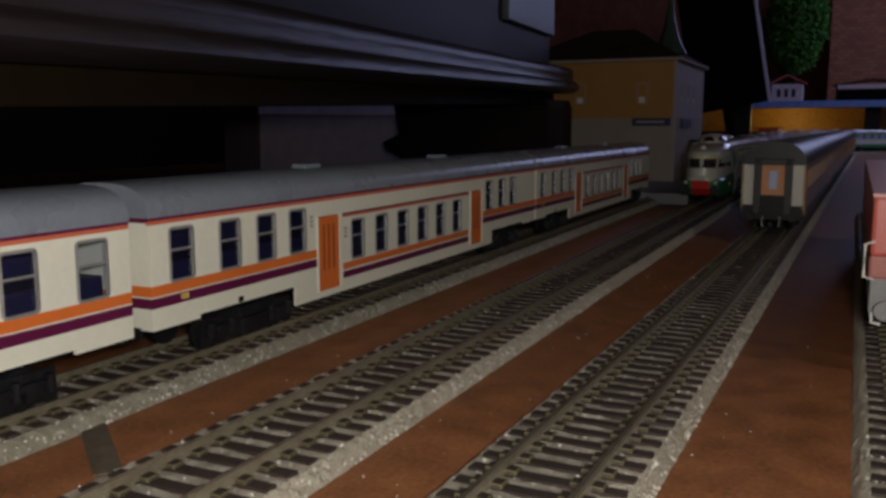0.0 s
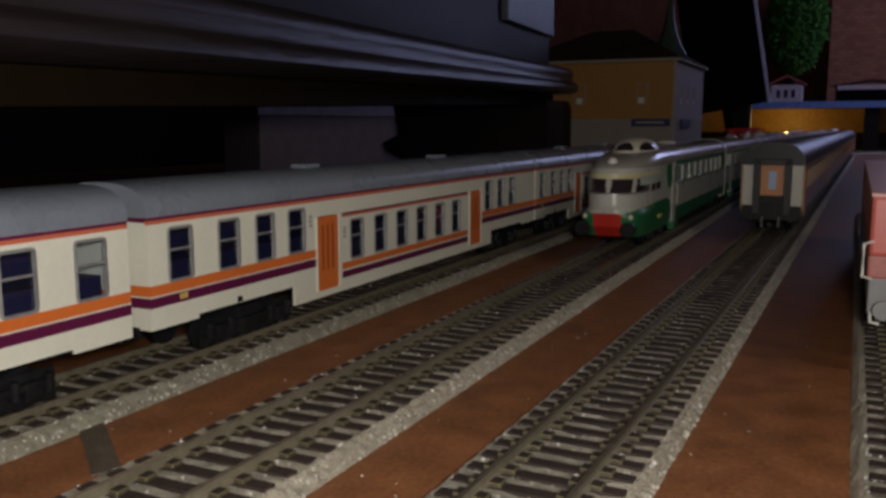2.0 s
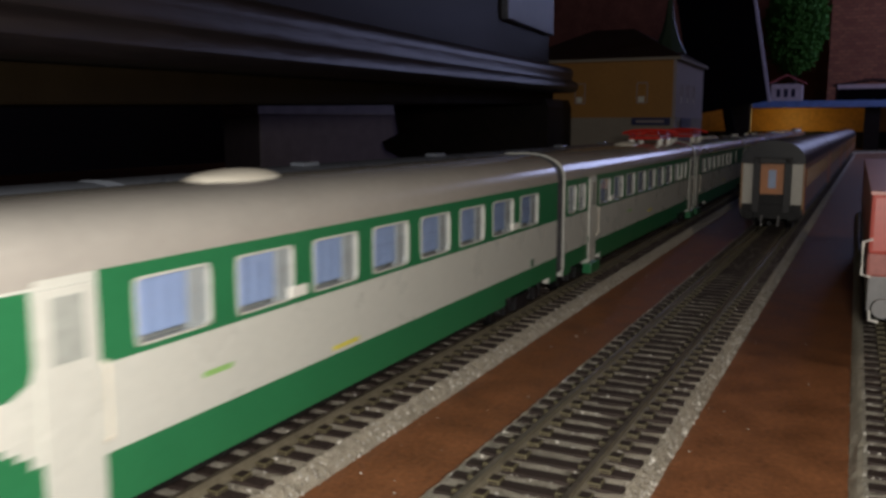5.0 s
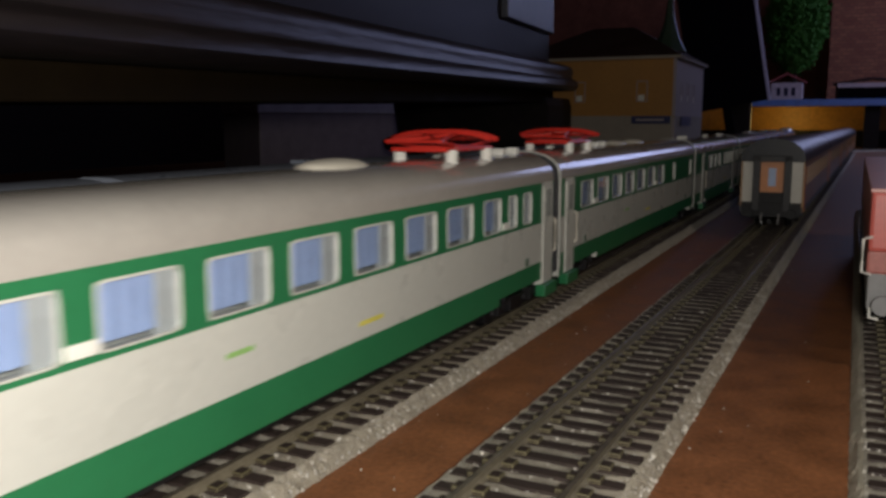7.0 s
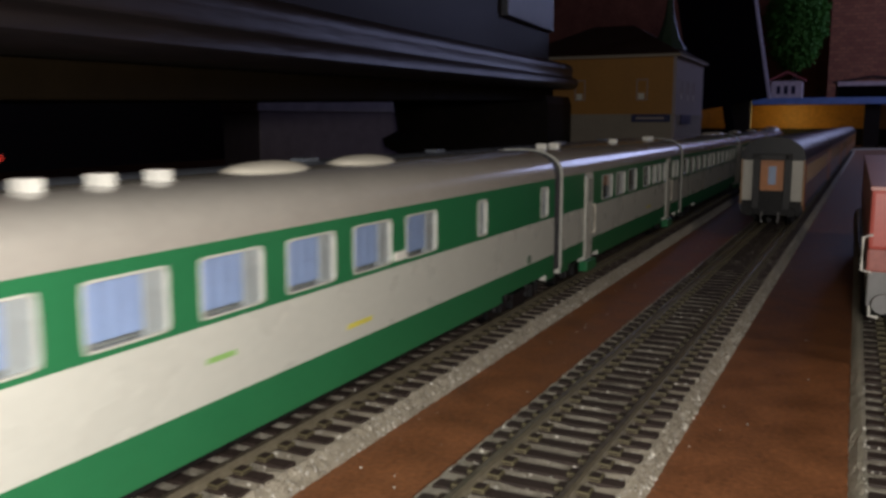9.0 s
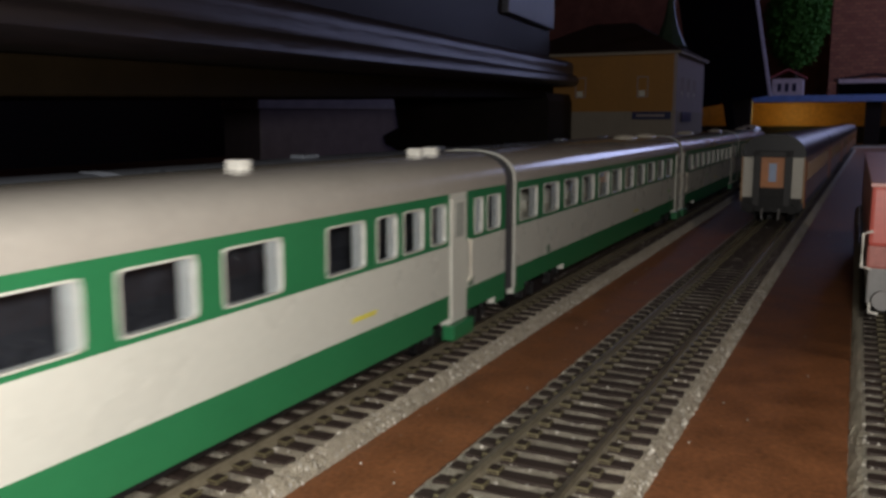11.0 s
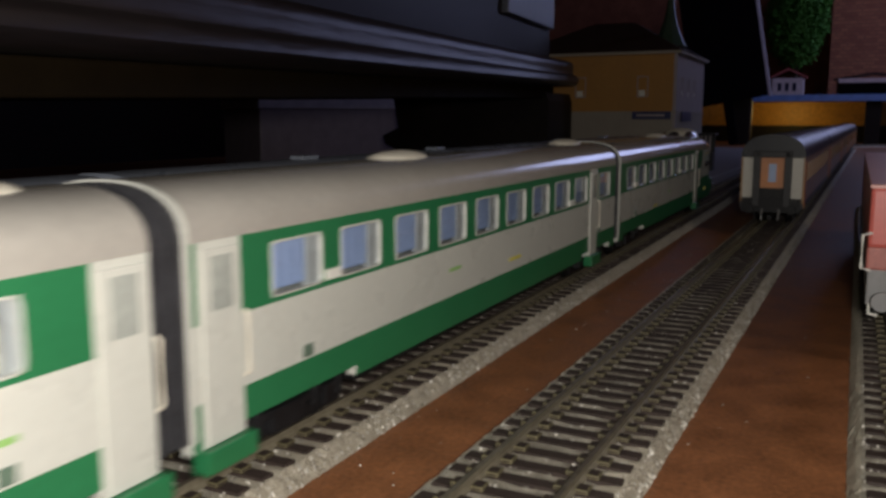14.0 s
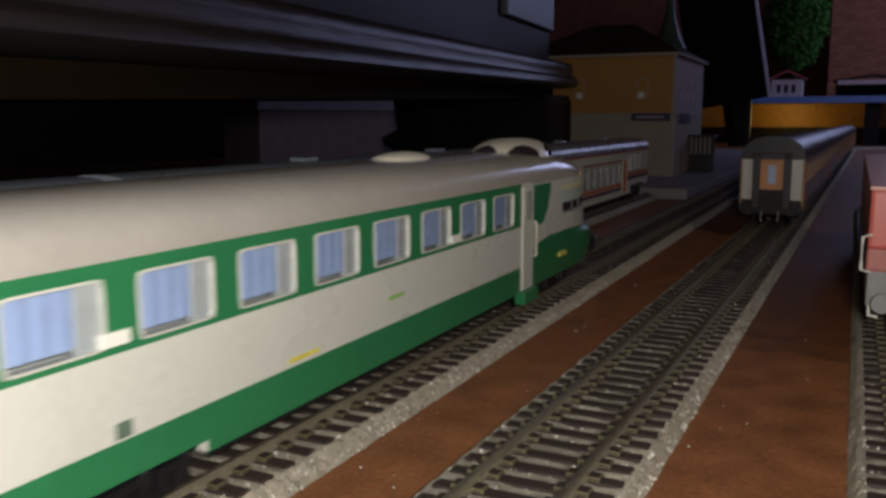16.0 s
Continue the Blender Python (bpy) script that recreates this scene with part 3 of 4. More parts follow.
    for y in plates:
        for s in (-1, 1):
            part("number_plate", box(s * half - 0.0005, s * half + 0.0005, y, y + 0.0056, 0.0381, 0.0403, 0.0002), WHITE, t, "white plate under the window band")
    for y in ([0.0360] if not front else []) + ([L - 0.0332] if not back else []):
        for s in (-1, 1):
            part("hatch", box(s * half - 0.0003, s * half + 0.0003, y, y + 0.0032, 0.0236, 0.0262, 0.0002), mat("grey_green_hatch", (0.10, 0.15, 0.11), 0.5), t, "small grey-green hatch")
    # lettering marks
    for s in (-1, 1):
        for y, w, z, hgt, mtl in texts:
            part("lettering_bar", box(s * half - 0.0001, s * half + 0.0001, y, y + w, z, z + hgt), mtl, t)
    return t


LEN = 0.088  # from the cab door to the tip of the nose


def nose(t, y_door, direction):
    """The rounded lounge front with a cupola cab; direction -1 towards the car's front end."""
    def reach(z):
        return float(np.interp(z, [0.0146, 0.020, 0.026, 0.031, 0.0372, 0.0376, 0.0445, 0.0448, 0.0475, 0.0515, 0.0545, 0.057, 0.0582, 0.0597, 0.0608], [0.079, 0.0845, 0.0855, 0.0865, 0.0862, 0.0845, 0.0825, 0.0850, 0.0850, 0.0815, 0.073, 0.060, 0.045, 0.026, 0.004]))

    def width(z):
        if z <= EAVE2:
            return SIDE_HALF * float(np.interp(z, [0.0146, 0.020, 0.0505], [0.97, 1.0, 1.0]))
        k = (z - EAVE2) / (TOP2 - EAVE2)
        return max(0.0004, SIDE_HALF * max(0.0, 1 - k ** 2.5) ** (1 / 2.5))
    levels = sorted(set([round(0.0146 + 0.0006 * k, 4) for k in range(60)] + [0.0372, 0.0376, 0.0445, 0.0448, 0.0475, EAVE2, 0.0520, 0.0530, 0.0540, 0.0550, 0.0558, 0.0566, 0.0574, 0.0580, 0.0586, 0.0590, 0.0594, 0.0598, 0.0601, 0.0604, 0.0606, TOP2]))
    n = 150
    bm = bmesh.new()
    rings = []
    for z in levels:
        w, r = width(z), reach(z)
        ring = [bm.verts.new((-w, y_door, z))]
        ystart = min(0.036, r * 0.40)
        ring += [bm.verts.new((-w, y_door + direction * ystart * k / 16, z)) for k in range(1, 16)]
        for k in range(n + 1):
            a = math.pi * k / n
            c, s = math.cos(a), math.sin(a)
            p = float(np.interp(z, [0.0250, 0.0264, 0.0286, 0.0475, 0.06], [5.5, 4.8, 2.7, 2.6, 2.2]))
            ring.append(bm.verts.new((-w * math.copysign(abs(c) ** (2 / p), c), y_door + direction * (ystart + (r - ystart) * abs(s) ** (2 / p)), z)))
        ring += [bm.verts.new((w, y_door + direction * ystart * k / 16, z)) for k in range(15, 0, -1)]
        ring.append(bm.verts.new((w, y_door, z)))
        rings.append(ring)
    def edge_height(v):
        ahead, ax = (v.co.y - y_door) * direction, abs(v.co.x)
        side = float(np.interp(ahead, [0, 0.006, 0.02, 0.05, 0.075], [0.0240, 0.0292, 0.0306, 0.0306, 0.0292]))
        bib = float(np.interp(ax, [0.0082, 0.0105, 0.0135, 0.0165], [0.0270, 0.0275, 0.0285, 0.0292]))
        w = min(1.0, max(0.0, (ahead - 0.040) / 0.040))
        return side * (1 - w) + bib * w
    split = []
    for k in range(len(rings[0])):
        j = min(range(len(levels)), key=lambda j: abs(levels[j] - edge_height(rings[j][k])))
        rings[j][k].co.z = edge_height(rings[j][k])
        split.append(j)
    for j, (a, b) in enumerate(zip(rings, rings[1:])):
        z = (levels[j] + levels[j + 1]) / 2
        for k in range(len(a) - 1):
            f = bm.faces.new((a[k], a[k + 1], b[k + 1], b[k]))
            c = f.calc_center_median()
            ax = abs(c.x)
            ahead = (c.y - y_door) * direction
            front = ahead > 0.045
            mi = 0
            if j < (split[k] + split[k + 1]) / 2:
                mi = 2 if ax < 0.0074 and front and z > 0.0148 and z < 0.0275 else 1
            elif 0.0366 < z < 0.0376 and ahead > 0.034:
                mi = 7
            elif 0.0376 < z < (0.0445 if ahead > 0.070 else 0.0408) and ahead > 0.034 and not (ax < 0.0012 or 0.0108 < ax < 0.0122 or 0.0555 < ahead < 0.0580 or 0.0450 < ahead < 0.0462):
                mi = 3
            elif 0.0408 <= z < 0.0458 and 0.030 < ahead <= 0.070:
                mi = 6
            elif (0.0445 if ahead > 0.070 else 0.0458) <= z < 0.0475 and ahead > 0.032:
                mi = 4
            elif z > 0.0500:
                mi = 5
            f.material_index = mi
    bm.faces.new(rings[-1])
    bm.faces.new(list(reversed(rings[0])))
    EYEBROW = mat("pale_yellow_eyebrow", (0.66, 0.60, 0.36), 0.4, vary=0.03)
    GLASSDARK = mat("smoked_windscreen", (0.035, 0.025, 0.03), 0.06, vary=0.05)
    ns = part("nose", bm, [PALE, GREEN, RED, GLASSDARK, EYEBROW, ROOF_SILVER, mat("pale_aqua_blind", (0.46, 0.54, 0.49), 0.3, vary=0.04), ALU], t, "rounded pale nose with panoramic windows, green wings and red apron", True)
    # cupola cab on the roof
    cy = y_door + direction * 0.024
    bm = bmesh.new()
    na, nb = 96, 30
    rings = []
    for j in range(nb + 1):
        e = radians(90 * j / nb)
        rings.append([bm.verts.new((0.0128 * math.cos(e) ** 0.7 * math.cos(2 * math.pi * k / na), cy + 0.0310 * math.cos(e) ** 0.7 * math.sin(2 * math.pi * k / na), 0.0555 + 0.0095 * math.sin(e))) for k in range(na)])
    for j, (a, b) in enumerate(zip(rings, rings[1:])):
        for k in range(na):
            f = bm.faces.new((a[k], a[(k + 1) % na], b[(k + 1) % na], b[k]))
            c = ((k + 0.5) % 16 - 8) / 6.4  # six arched windows round the dome
            low, high = 0.20 * nb, 0.20 * nb + 0.34 * nb * math.sqrt(max(0.0, 1 - c * c))
            f.material_index = 1 if abs(c) < 1 and low <= j <= high else 0
    bmesh.ops.remove_doubles(bm, verts=bm.verts, dist=1e-6)
    part("cupola", bm, [HOOD, GLASSDARK], t, "cream domed driver's cupola with arched windows", True)
    # buffers, headlamps, roof lamp, quarter window, plate
    tip = y_door + direction * 0.0835
    for s in (-1, 1):
        bm = bmesh.new()
        add_tube(bm, [(s * 0.0118, tip - direction * 0.004, 0.0194), (s * 0.0118, tip + direction * 0.0042, 0.0194), (s * 0.0118, tip + direction * 0.0044, 0.0194), (s * 0.0118, tip + direction * 0.0066, 0.0194)], [0.0026, 0.0026, 0.0040, 0.0038], 18)
        part("buffer", bm, BLACK, ns, "black round buffer", True)
        bm = bmesh.new()
        bmesh.ops.create_uvsphere(bm, u_segments=14, v_segments=8, radius=0.0015, matrix=Matrix.Translation((s * 0.0118, tip - direction * 0.0002, 0.0252)))
        part("headlamp", bm, HOOD, ns, "cream headlamp", True)
        x = s * SIDE_HALF
        bm = bmesh.new()
        d = direction
        pr = [(y_door + d * 0.0010, 0.0496), (y_door + d * 0.0190, 0.0496), (y_door + d * 0.0186, 0.0462), (y_door + d * 0.0160, 0.0410), (y_door + d * 0.0125, 0.0370), (y_door + d * 0.0095, 0.0358), (y_door + d * 0.0050, 0.0358), (y_door + d * 0.0018, 0.0374), (y_door + d * 0.0010, 0.0395)]
        a = [bm.verts.new((x - s * 0.0003, yy, zz)) for yy, zz in pr]
        b = [bm.verts.new((x + s * 0.0003, yy, zz)) for yy, zz in pr]
        for k in range(len(pr)):
            bm.faces.new((a[k], a[(k + 1) % len(pr)], b[(k + 1) % len(pr)], b[k]))
        bm.faces.new(a)
        bm.faces.new(b)
        part("quarter_panel", bm, GREEN, ns, "green quarter panel")
        part("yellow_plate", box(x - 0.0006, x + 0.0006, *sorted((y_door + d * 0.030, y_door + d * 0.038)), 0.0212, 0.0228), YELLOW, ns)
    bm = bmesh.new()
    bmesh.ops.create_uvsphere(bm, u_segments=16, v_segments=10, radius=0.0026, matrix=Matrix.Translation((0, y_door + direction * 0.0765, 0.0530)))
    part("top_lamp", bm, WHITE, ns, "white roof headlamp", True)
    return ns


def regular(start, n, pitch=0.0237, w=0.0172):
    return [(start + pitch * k, w) for k in range(n)]


CAR_L = [0.290, 0.297, 0.246, 0.292, 0.287]
LET = (0.150, 0.0105, 0.0262, 0.0011, YELLOW)
GLT = (0.105, 0.0075, 0.0300, 0.0010, mat("green_lettering", (0.25, 0.45, 0.14), 0.5))
HEAD = LEN + 0.0090  # nose tip to the rear of the cab door
HEAD_L = 0.3160
train = []
# leading car: nose at y = 0
c = green_car("power_car", "leading car with rounded nose, green band and skirt", HEAD_L, [(HEAD + 0.0085 + 0.0239 * k, 0.0172) for k in range(8)], [HEAD - 0.0100], hoods=(0.150,), front=LEN, plates=(0.1450, 0.265), texts=((0.16, 0.0105, 0.0240, 0.0010, YELLOW), (0.12, 0.0075, 0.0290, 0.0010, GLT[4])))
nose(c, LEN, -1)
train.append(c)
train.append(green_car("trailer_car", "trailer car with pantograph, green band and skirt", CAR_L[0], [(0.0086, 0.0102), (0.0224, 0.0092)] + regular(0.0535, 7) + [(0.2210, 0.0136), (0.2410, 0.0075), (0.2545, 0.0080)], [0.0362, 0.2730], hoods=(0.166,), pants=(0.229,), cubes=((0.004, 0.264), (0.004, 0.277)), plates=(0.0712, 0.236), texts=(LET, GLT)))
train.append(green_car("trailer_car", "trailer car with red pantograph and roof insulators", CAR_L[1], regular(0.0308, 7, 0.0244) + [(0.2216, 0.0068), (0.2770, 0.0080)], [0.0095], hoods=(0.145, 0.185), pants=(0.053,), cubes=((0.003, 0.083), (0.003, 0.097), (0.003, 0.110)), plates=(0.0489, 0.171), texts=(LET, GLT)))
train.append(green_car("restaurant_car", "dining car with paired windows, green band and skirt", CAR_L[2], regular(0.0605, 3) + [(0.1403, 0.0156), (0.1611, 0.0097), (0.1738, 0.0110), (0.1890, 0.0090), (0.2170, 0.0063), (0.2265, 0.0103)], [0.0338, 0.2000], cubes=((0.003, 0.020), (0.003, 0.036), (0.003, 0.130), (0.003, 0.207), (0.003, 0.2165)), inside="dark", texts=(LET,)))
train.append(green_car("saloon_car", "saloon car with tan seats, green band and skirt", CAR_L[3], regular(0.0080, 5, 0.0238) + regular(0.1253, 6, 0.0244), [0.2760], hoods=(0.215, 0.265), inside="seats", texts=((0.17, 0.0105, 0.0252, 0.0010, YELLOW), (0.255, 0.0075, 0.0290, 0.0010, GLT[4]))))
train.append(green_car("trailer_car", "trailer car with drawn blinds, green band and skirt", CAR_L[4], regular(0.0262, 9, 0.0242) + [(0.2552, 0.0172)], [0.0058, 0.2405], hoods=(0.107, 0.258), plates=(0.0445, 0.2128), texts=(LET, GLT)))
TAIL_L = 0.3080
c = green_car("power_car", "trailing car with rounded nose, green band and skirt", TAIL_L, [(TAIL_L - HEAD - 0.0085 - 0.0172 - 0.0239 * k, 0.0172) for k in range(8)], [TAIL_L - HEAD - 0.0015], hoods=(TAIL_L - 0.150,), back=LEN, plates=(0.034, 0.155), texts=((0.08, 0.0105, 0.0240, 0.0010, YELLOW), (0.12, 0.0075, 0.0290, 0.0010, GLT[4])))
nose(c, TAIL_L - LEN, 1)
train.append(c)
OFFSETS = [0.0]
for L in [HEAD_L] + CAR_L:
    OFFSETS.append(OFFSETS[-1] + L)


# ---- grey and orange express coaches, larger scale, standing on the third track ----
END_GREY = mat("pale_grey_end_paint", (0.50, 0.48, 0.42), 0.4, vary=0.05)
SLATE = mat("slate_paint", (0.030, 0.030, 0.032), 0.45, vary=0.1, spec=0.3)
TERRA = mat("terracotta_orange_paint", (0.55, 0.22, 0.08), 0.45, vary=0.05)
BROWN = mat("brown_side_paint", (0.30, 0.16, 0.06), 0.4, vary=0.08)
BEIGE = mat("beige_blind", (0.55, 0.42, 0.20), 0.6, vary=0.1)


def grey_coach(m):
    L, half, eave, top = 0.328, 0.0181, 0.0485, 0.0622
    h = L / 2
    t = thing("coach", m, "grey and ochre model coach with terracotta end door", "train car", "standing grey and ochre train")
    wins = [(-0.140 + 0.0285 * k, 0.0170) for k in range(10)]
    holes = [(y, y + w, 0.0330, 0.0445) for y, w in wins]
    ys = [-h, h] + [v for o in holes for v in o[:2]]
    zs = [0.0175, 0.0210, 0.0320, 0.0455, eave, 0.0330, 0.0445]

    def paint(y, z):
        if any(a < y < b and c < z < d for a, b, c, d in holes):
            return None
        return 0 if z < 0.0210 else 1
    for s in (-1, 1):
        bm = bmesh.new()
        side_wall(bm, s * half, 0.0009, ys, zs, paint)
        part("side_wall", bm, [SLATE, BROWN], t, "brown side with beige blinds")
        for y, w in wins:
            part("window_blind", box(s * (half - 0.0013) - 0.0003, s * (half - 0.0013) + 0.0003, y - 0.0005, y + w + 0.0005, 0.0325, 0.0450), BEIGE, t)
        for y in (-h + 0.0035, h - 0.0155):
            part("door", box(s * half - 0.0003, s * half + 0.0003, y, y + 0.0115, 0.0178, 0.0460, 0.0002), TERRA, t, "terracotta side door")
    for s in (-1, 1):
        y = s * (h - 0.0006)
        for q in (-1, 1):
            part("end_panel", box(min(q * 0.0110, q * (half - 0.0009)), max(q * 0.0110, q * (half - 0.0009)), y - 0.0006, y + 0.0006, 0.0236, 0.0482, 0.0002), END_GREY, t, "pale grey end panel")
            part("gangway_post", box(min(q * 0.0067, q * 0.0110), max(q * 0.0067, q * 0.0110), min(y, y + s * 0.0030), max(y, y + s * 0.0030), 0.0185, 0.0520, 0.0004), SLATE, t, "dark gangway post")
        part("end_beam", box(-half + 0.0009, half - 0.0009, y - 0.0006, y + 0.0006, 0.0482, 0.0487), SLATE, t)
        part("gangway_top", box(-0.0110, 0.0110, min(y, y + s * 0.0030), max(y, y + s * 0.0030), 0.0482, 0.0520, 0.0005), SLATE, t)
        d = part("end_door", box(-0.0067, 0.0067, y - 0.0005, y + 0.0005, 0.0298, 0.0482), TERRA, t, "terracotta end door")
        part("door_window", box(-0.0022, 0.0022, y + s * 0.0005 - 0.0002, y + s * 0.0005 + 0.0002, 0.0335, 0.0445), CURTAIN, d, "narrow pale window")
        part("door_sill", box(-0.0067, 0.0067, y - 0.0004, y + 0.0004, 0.0150, 0.0298), BLACK, t)
        bm = bmesh.new()
        add_box(bm, -0.0170, 0.0170, s * h - 0.0012, s * h + 0.0003, 0.0150, 0.0236)
        part("buffer_beam", bm, BLACK, t)
        for q in (-1, 1):
            bm = bmesh.new()
            add_tube(bm, [(q * 0.0120, s * h, 0.0172), (q * 0.0120, s * (h + 0.0050), 0.0172), (q * 0.0120, s * (h + 0.0051), 0.0172), (q * 0.0120, s * (h + 0.0064), 0.0172)], [0.0014, 0.0014, 0.0028, 0.0027], 14)
            part("buffer", bm, BLACK, t, "black buffer", True)
            part("hose", tube([(q * 0.0048, s * (h + 0.001), 0.0165), (q * 0.0050, s * (h + 0.0035), 0.0140), (q * 0.0046, s * (h + 0.0030), 0.0108)], 0.0007, 6), ALU, t, "bright coupling hose")
        bm = tube([(0, s * h, 0.0125), (0, s * (h + 0.006), 0.0125)], 0.0015, 8)
        part("coupling", bm, BLACK, t)
    part("roof", sweep(arc_roof(half + 0.0003, eave, top, 18, 2.3), -h, h), mat("dark_slate_roof_paint", (0.030, 0.032, 0.037), 0.35, vary=0.1, spec=0.22), t, "dark slate roof", True)
    part("floor", box(-half + 0.001, half - 0.001, -h + 0.001, h - 0.001, 0.0170, 0.0185), BLACK, t)
    bogie(t, -0.118, wheelbase=0.031)
    bogie(t, 0.118, wheelbase=0.031)
    part("underfloor_casing", box(-0.013, 0.013, -0.07, 0.07, 0.0110, 0.0172, 0.0006), BLACK, t)
    return t


# ---- red wagon at the fourth track ----
PINKRED = mat("faded_red_paint", (0.50, 0.10, 0.08), 0.4, vary=0.06)
GREYFRAME = mat("mid_grey_plastic", (0.22, 0.22, 0.22), 0.5, vary=0.06)


def red_railcar(m):
    t = thing("railcar", m, "faded red model railcar with white handrail", "train car")
    half, L = 0.0165, 0.28
    part("body", box(-half, half, 0, L, 0.0330, 0.0512, 0.0012), PINKRED, t)
    part("top_rim", box(-half - 0.0003, half + 0.0003, -0.0003, L, 0.0508, 0.0520, 0.0003), mat("pale_pink_rim", (0.55, 0.28, 0.25), 0.4), t, "pale pink top rim")
    part("lower_band", box(-half - 0.0001, half + 0.0001, 0.0003, L - 0.0003, 0.0262, 0.0332, 0.0008), mat("dull_red_grey_paint", (0.36, 0.12, 0.10), 0.45), t, "dull red lower panel")
    part("frame", box(-half + 0.0005, half - 0.0005, 0.0005, L - 0.0005, 0.0155, 0.0264, 0.0005), GREYFRAME, t, "grey underframe")
    part("handrail", tube([(-half + 0.001, 0.0, 0.0375), (-half - 0.0014, -0.0016, 0.0369), (-half - 0.0014, -0.0016, 0.0270), (-half + 0.001, 0.0, 0.0262)], 0.00045, 8), WHITE, t, "white wire handrail")
    for q in (-1, 1):
        part("buffer", tube([(q * 0.0118, 0.001, 0.0178), (q * 0.0118, -0.005, 0.0178), (q * 0.0118, -0.0051, 0.0178), (q * 0.0118, -0.0065, 0.0178)], [0.0014, 0.0014, 0.003, 0.0029], 14), GREYFRAME, t, "grey buffer", True)
        part("step", tube([(q * 0.0150, 0.001, 0.0160), (q * 0.0150, -0.001, 0.0132), (q * 0.0125, -0.001, 0.0128)], 0.0005, 6), WHITE, t)
    bogie(t, 0.045, top=0.0160)
    bogie(t, L - 0.045, top=0.0160)
    return t


# ---- station house, platform ----
YELLOW_WALL = mat("ochre_yellow_render", (0.42, 0.21, 0.055), 0.7, vary=0.06, scale=40, bump=0.2)
LILAC_WALL = mat("pale_lilac_grey", (0.38, 0.33, 0.34), 0.7, vary=0.05, scale=40, bump=0.2)
BASE_WALL = mat("cream_grey_render", (0.34, 0.30, 0.25), 0.7, vary=0.06, scale=40, bump=0.2)
ROOF_TILE = mat("dark_brown_roof_tile", (0.045, 0.02, 0.014), 0.7, vary=0.2, scale=90, bump=0.5)
SIGN_BLUE = mat("navy_sign", (0.03, 0.035, 0.12), 0.4)
CONCRETE = mat("grey_platform", (0.25, 0.24, 0.26), 0.6, vary=0.08, scale=60, bump=0.3)
DARKWOOD = mat("dark_varnished_wood", (0.010, 0.006, 0.006), 0.42, vary=0.35, scale=30, stretch=(1, 0.15, 1), bump=0.5, spec=1.0)
BLACKWOOD = mat("black_brown_wood", (0.009, 0.0055, 0.005), 0.55, vary=0.3, scale=14, stretch=(1, 0.08, 1), spec=0.3)
GREENERY = mat("flock_green", (0.05, 0.18, 0.02), 0.9, vary=0.3, scale=150, bump=0.6)
BARK = mat("dark_bark", (0.05, 0.03, 0.02), 0.9, vary=0.2)


def house_window(parent, m, w=0.0125, h=0.0230):
    f = part("window", ring_yz(w, h, 0.0006, 0.0010, 0.0010), LILAC_WALL, parent, "pale framed window", m=m)
    part("pane", box(-0.0009, -0.0006, -w / 2 + 0.0008, w / 2 - 0.0008, -h / 2 + 0.0008, h / 2 - 0.0008), mat("house_pane", (0.03, 0.03, 0.035), 0.08), f)
    part("curtain", box(-0.0004, -0.0002, -w / 2 + 0.002, w / 2 - 0.0035, -h / 2 + 0.001, -h / 2 + 0.0075), WHITE, f, "white curtain")
    return f


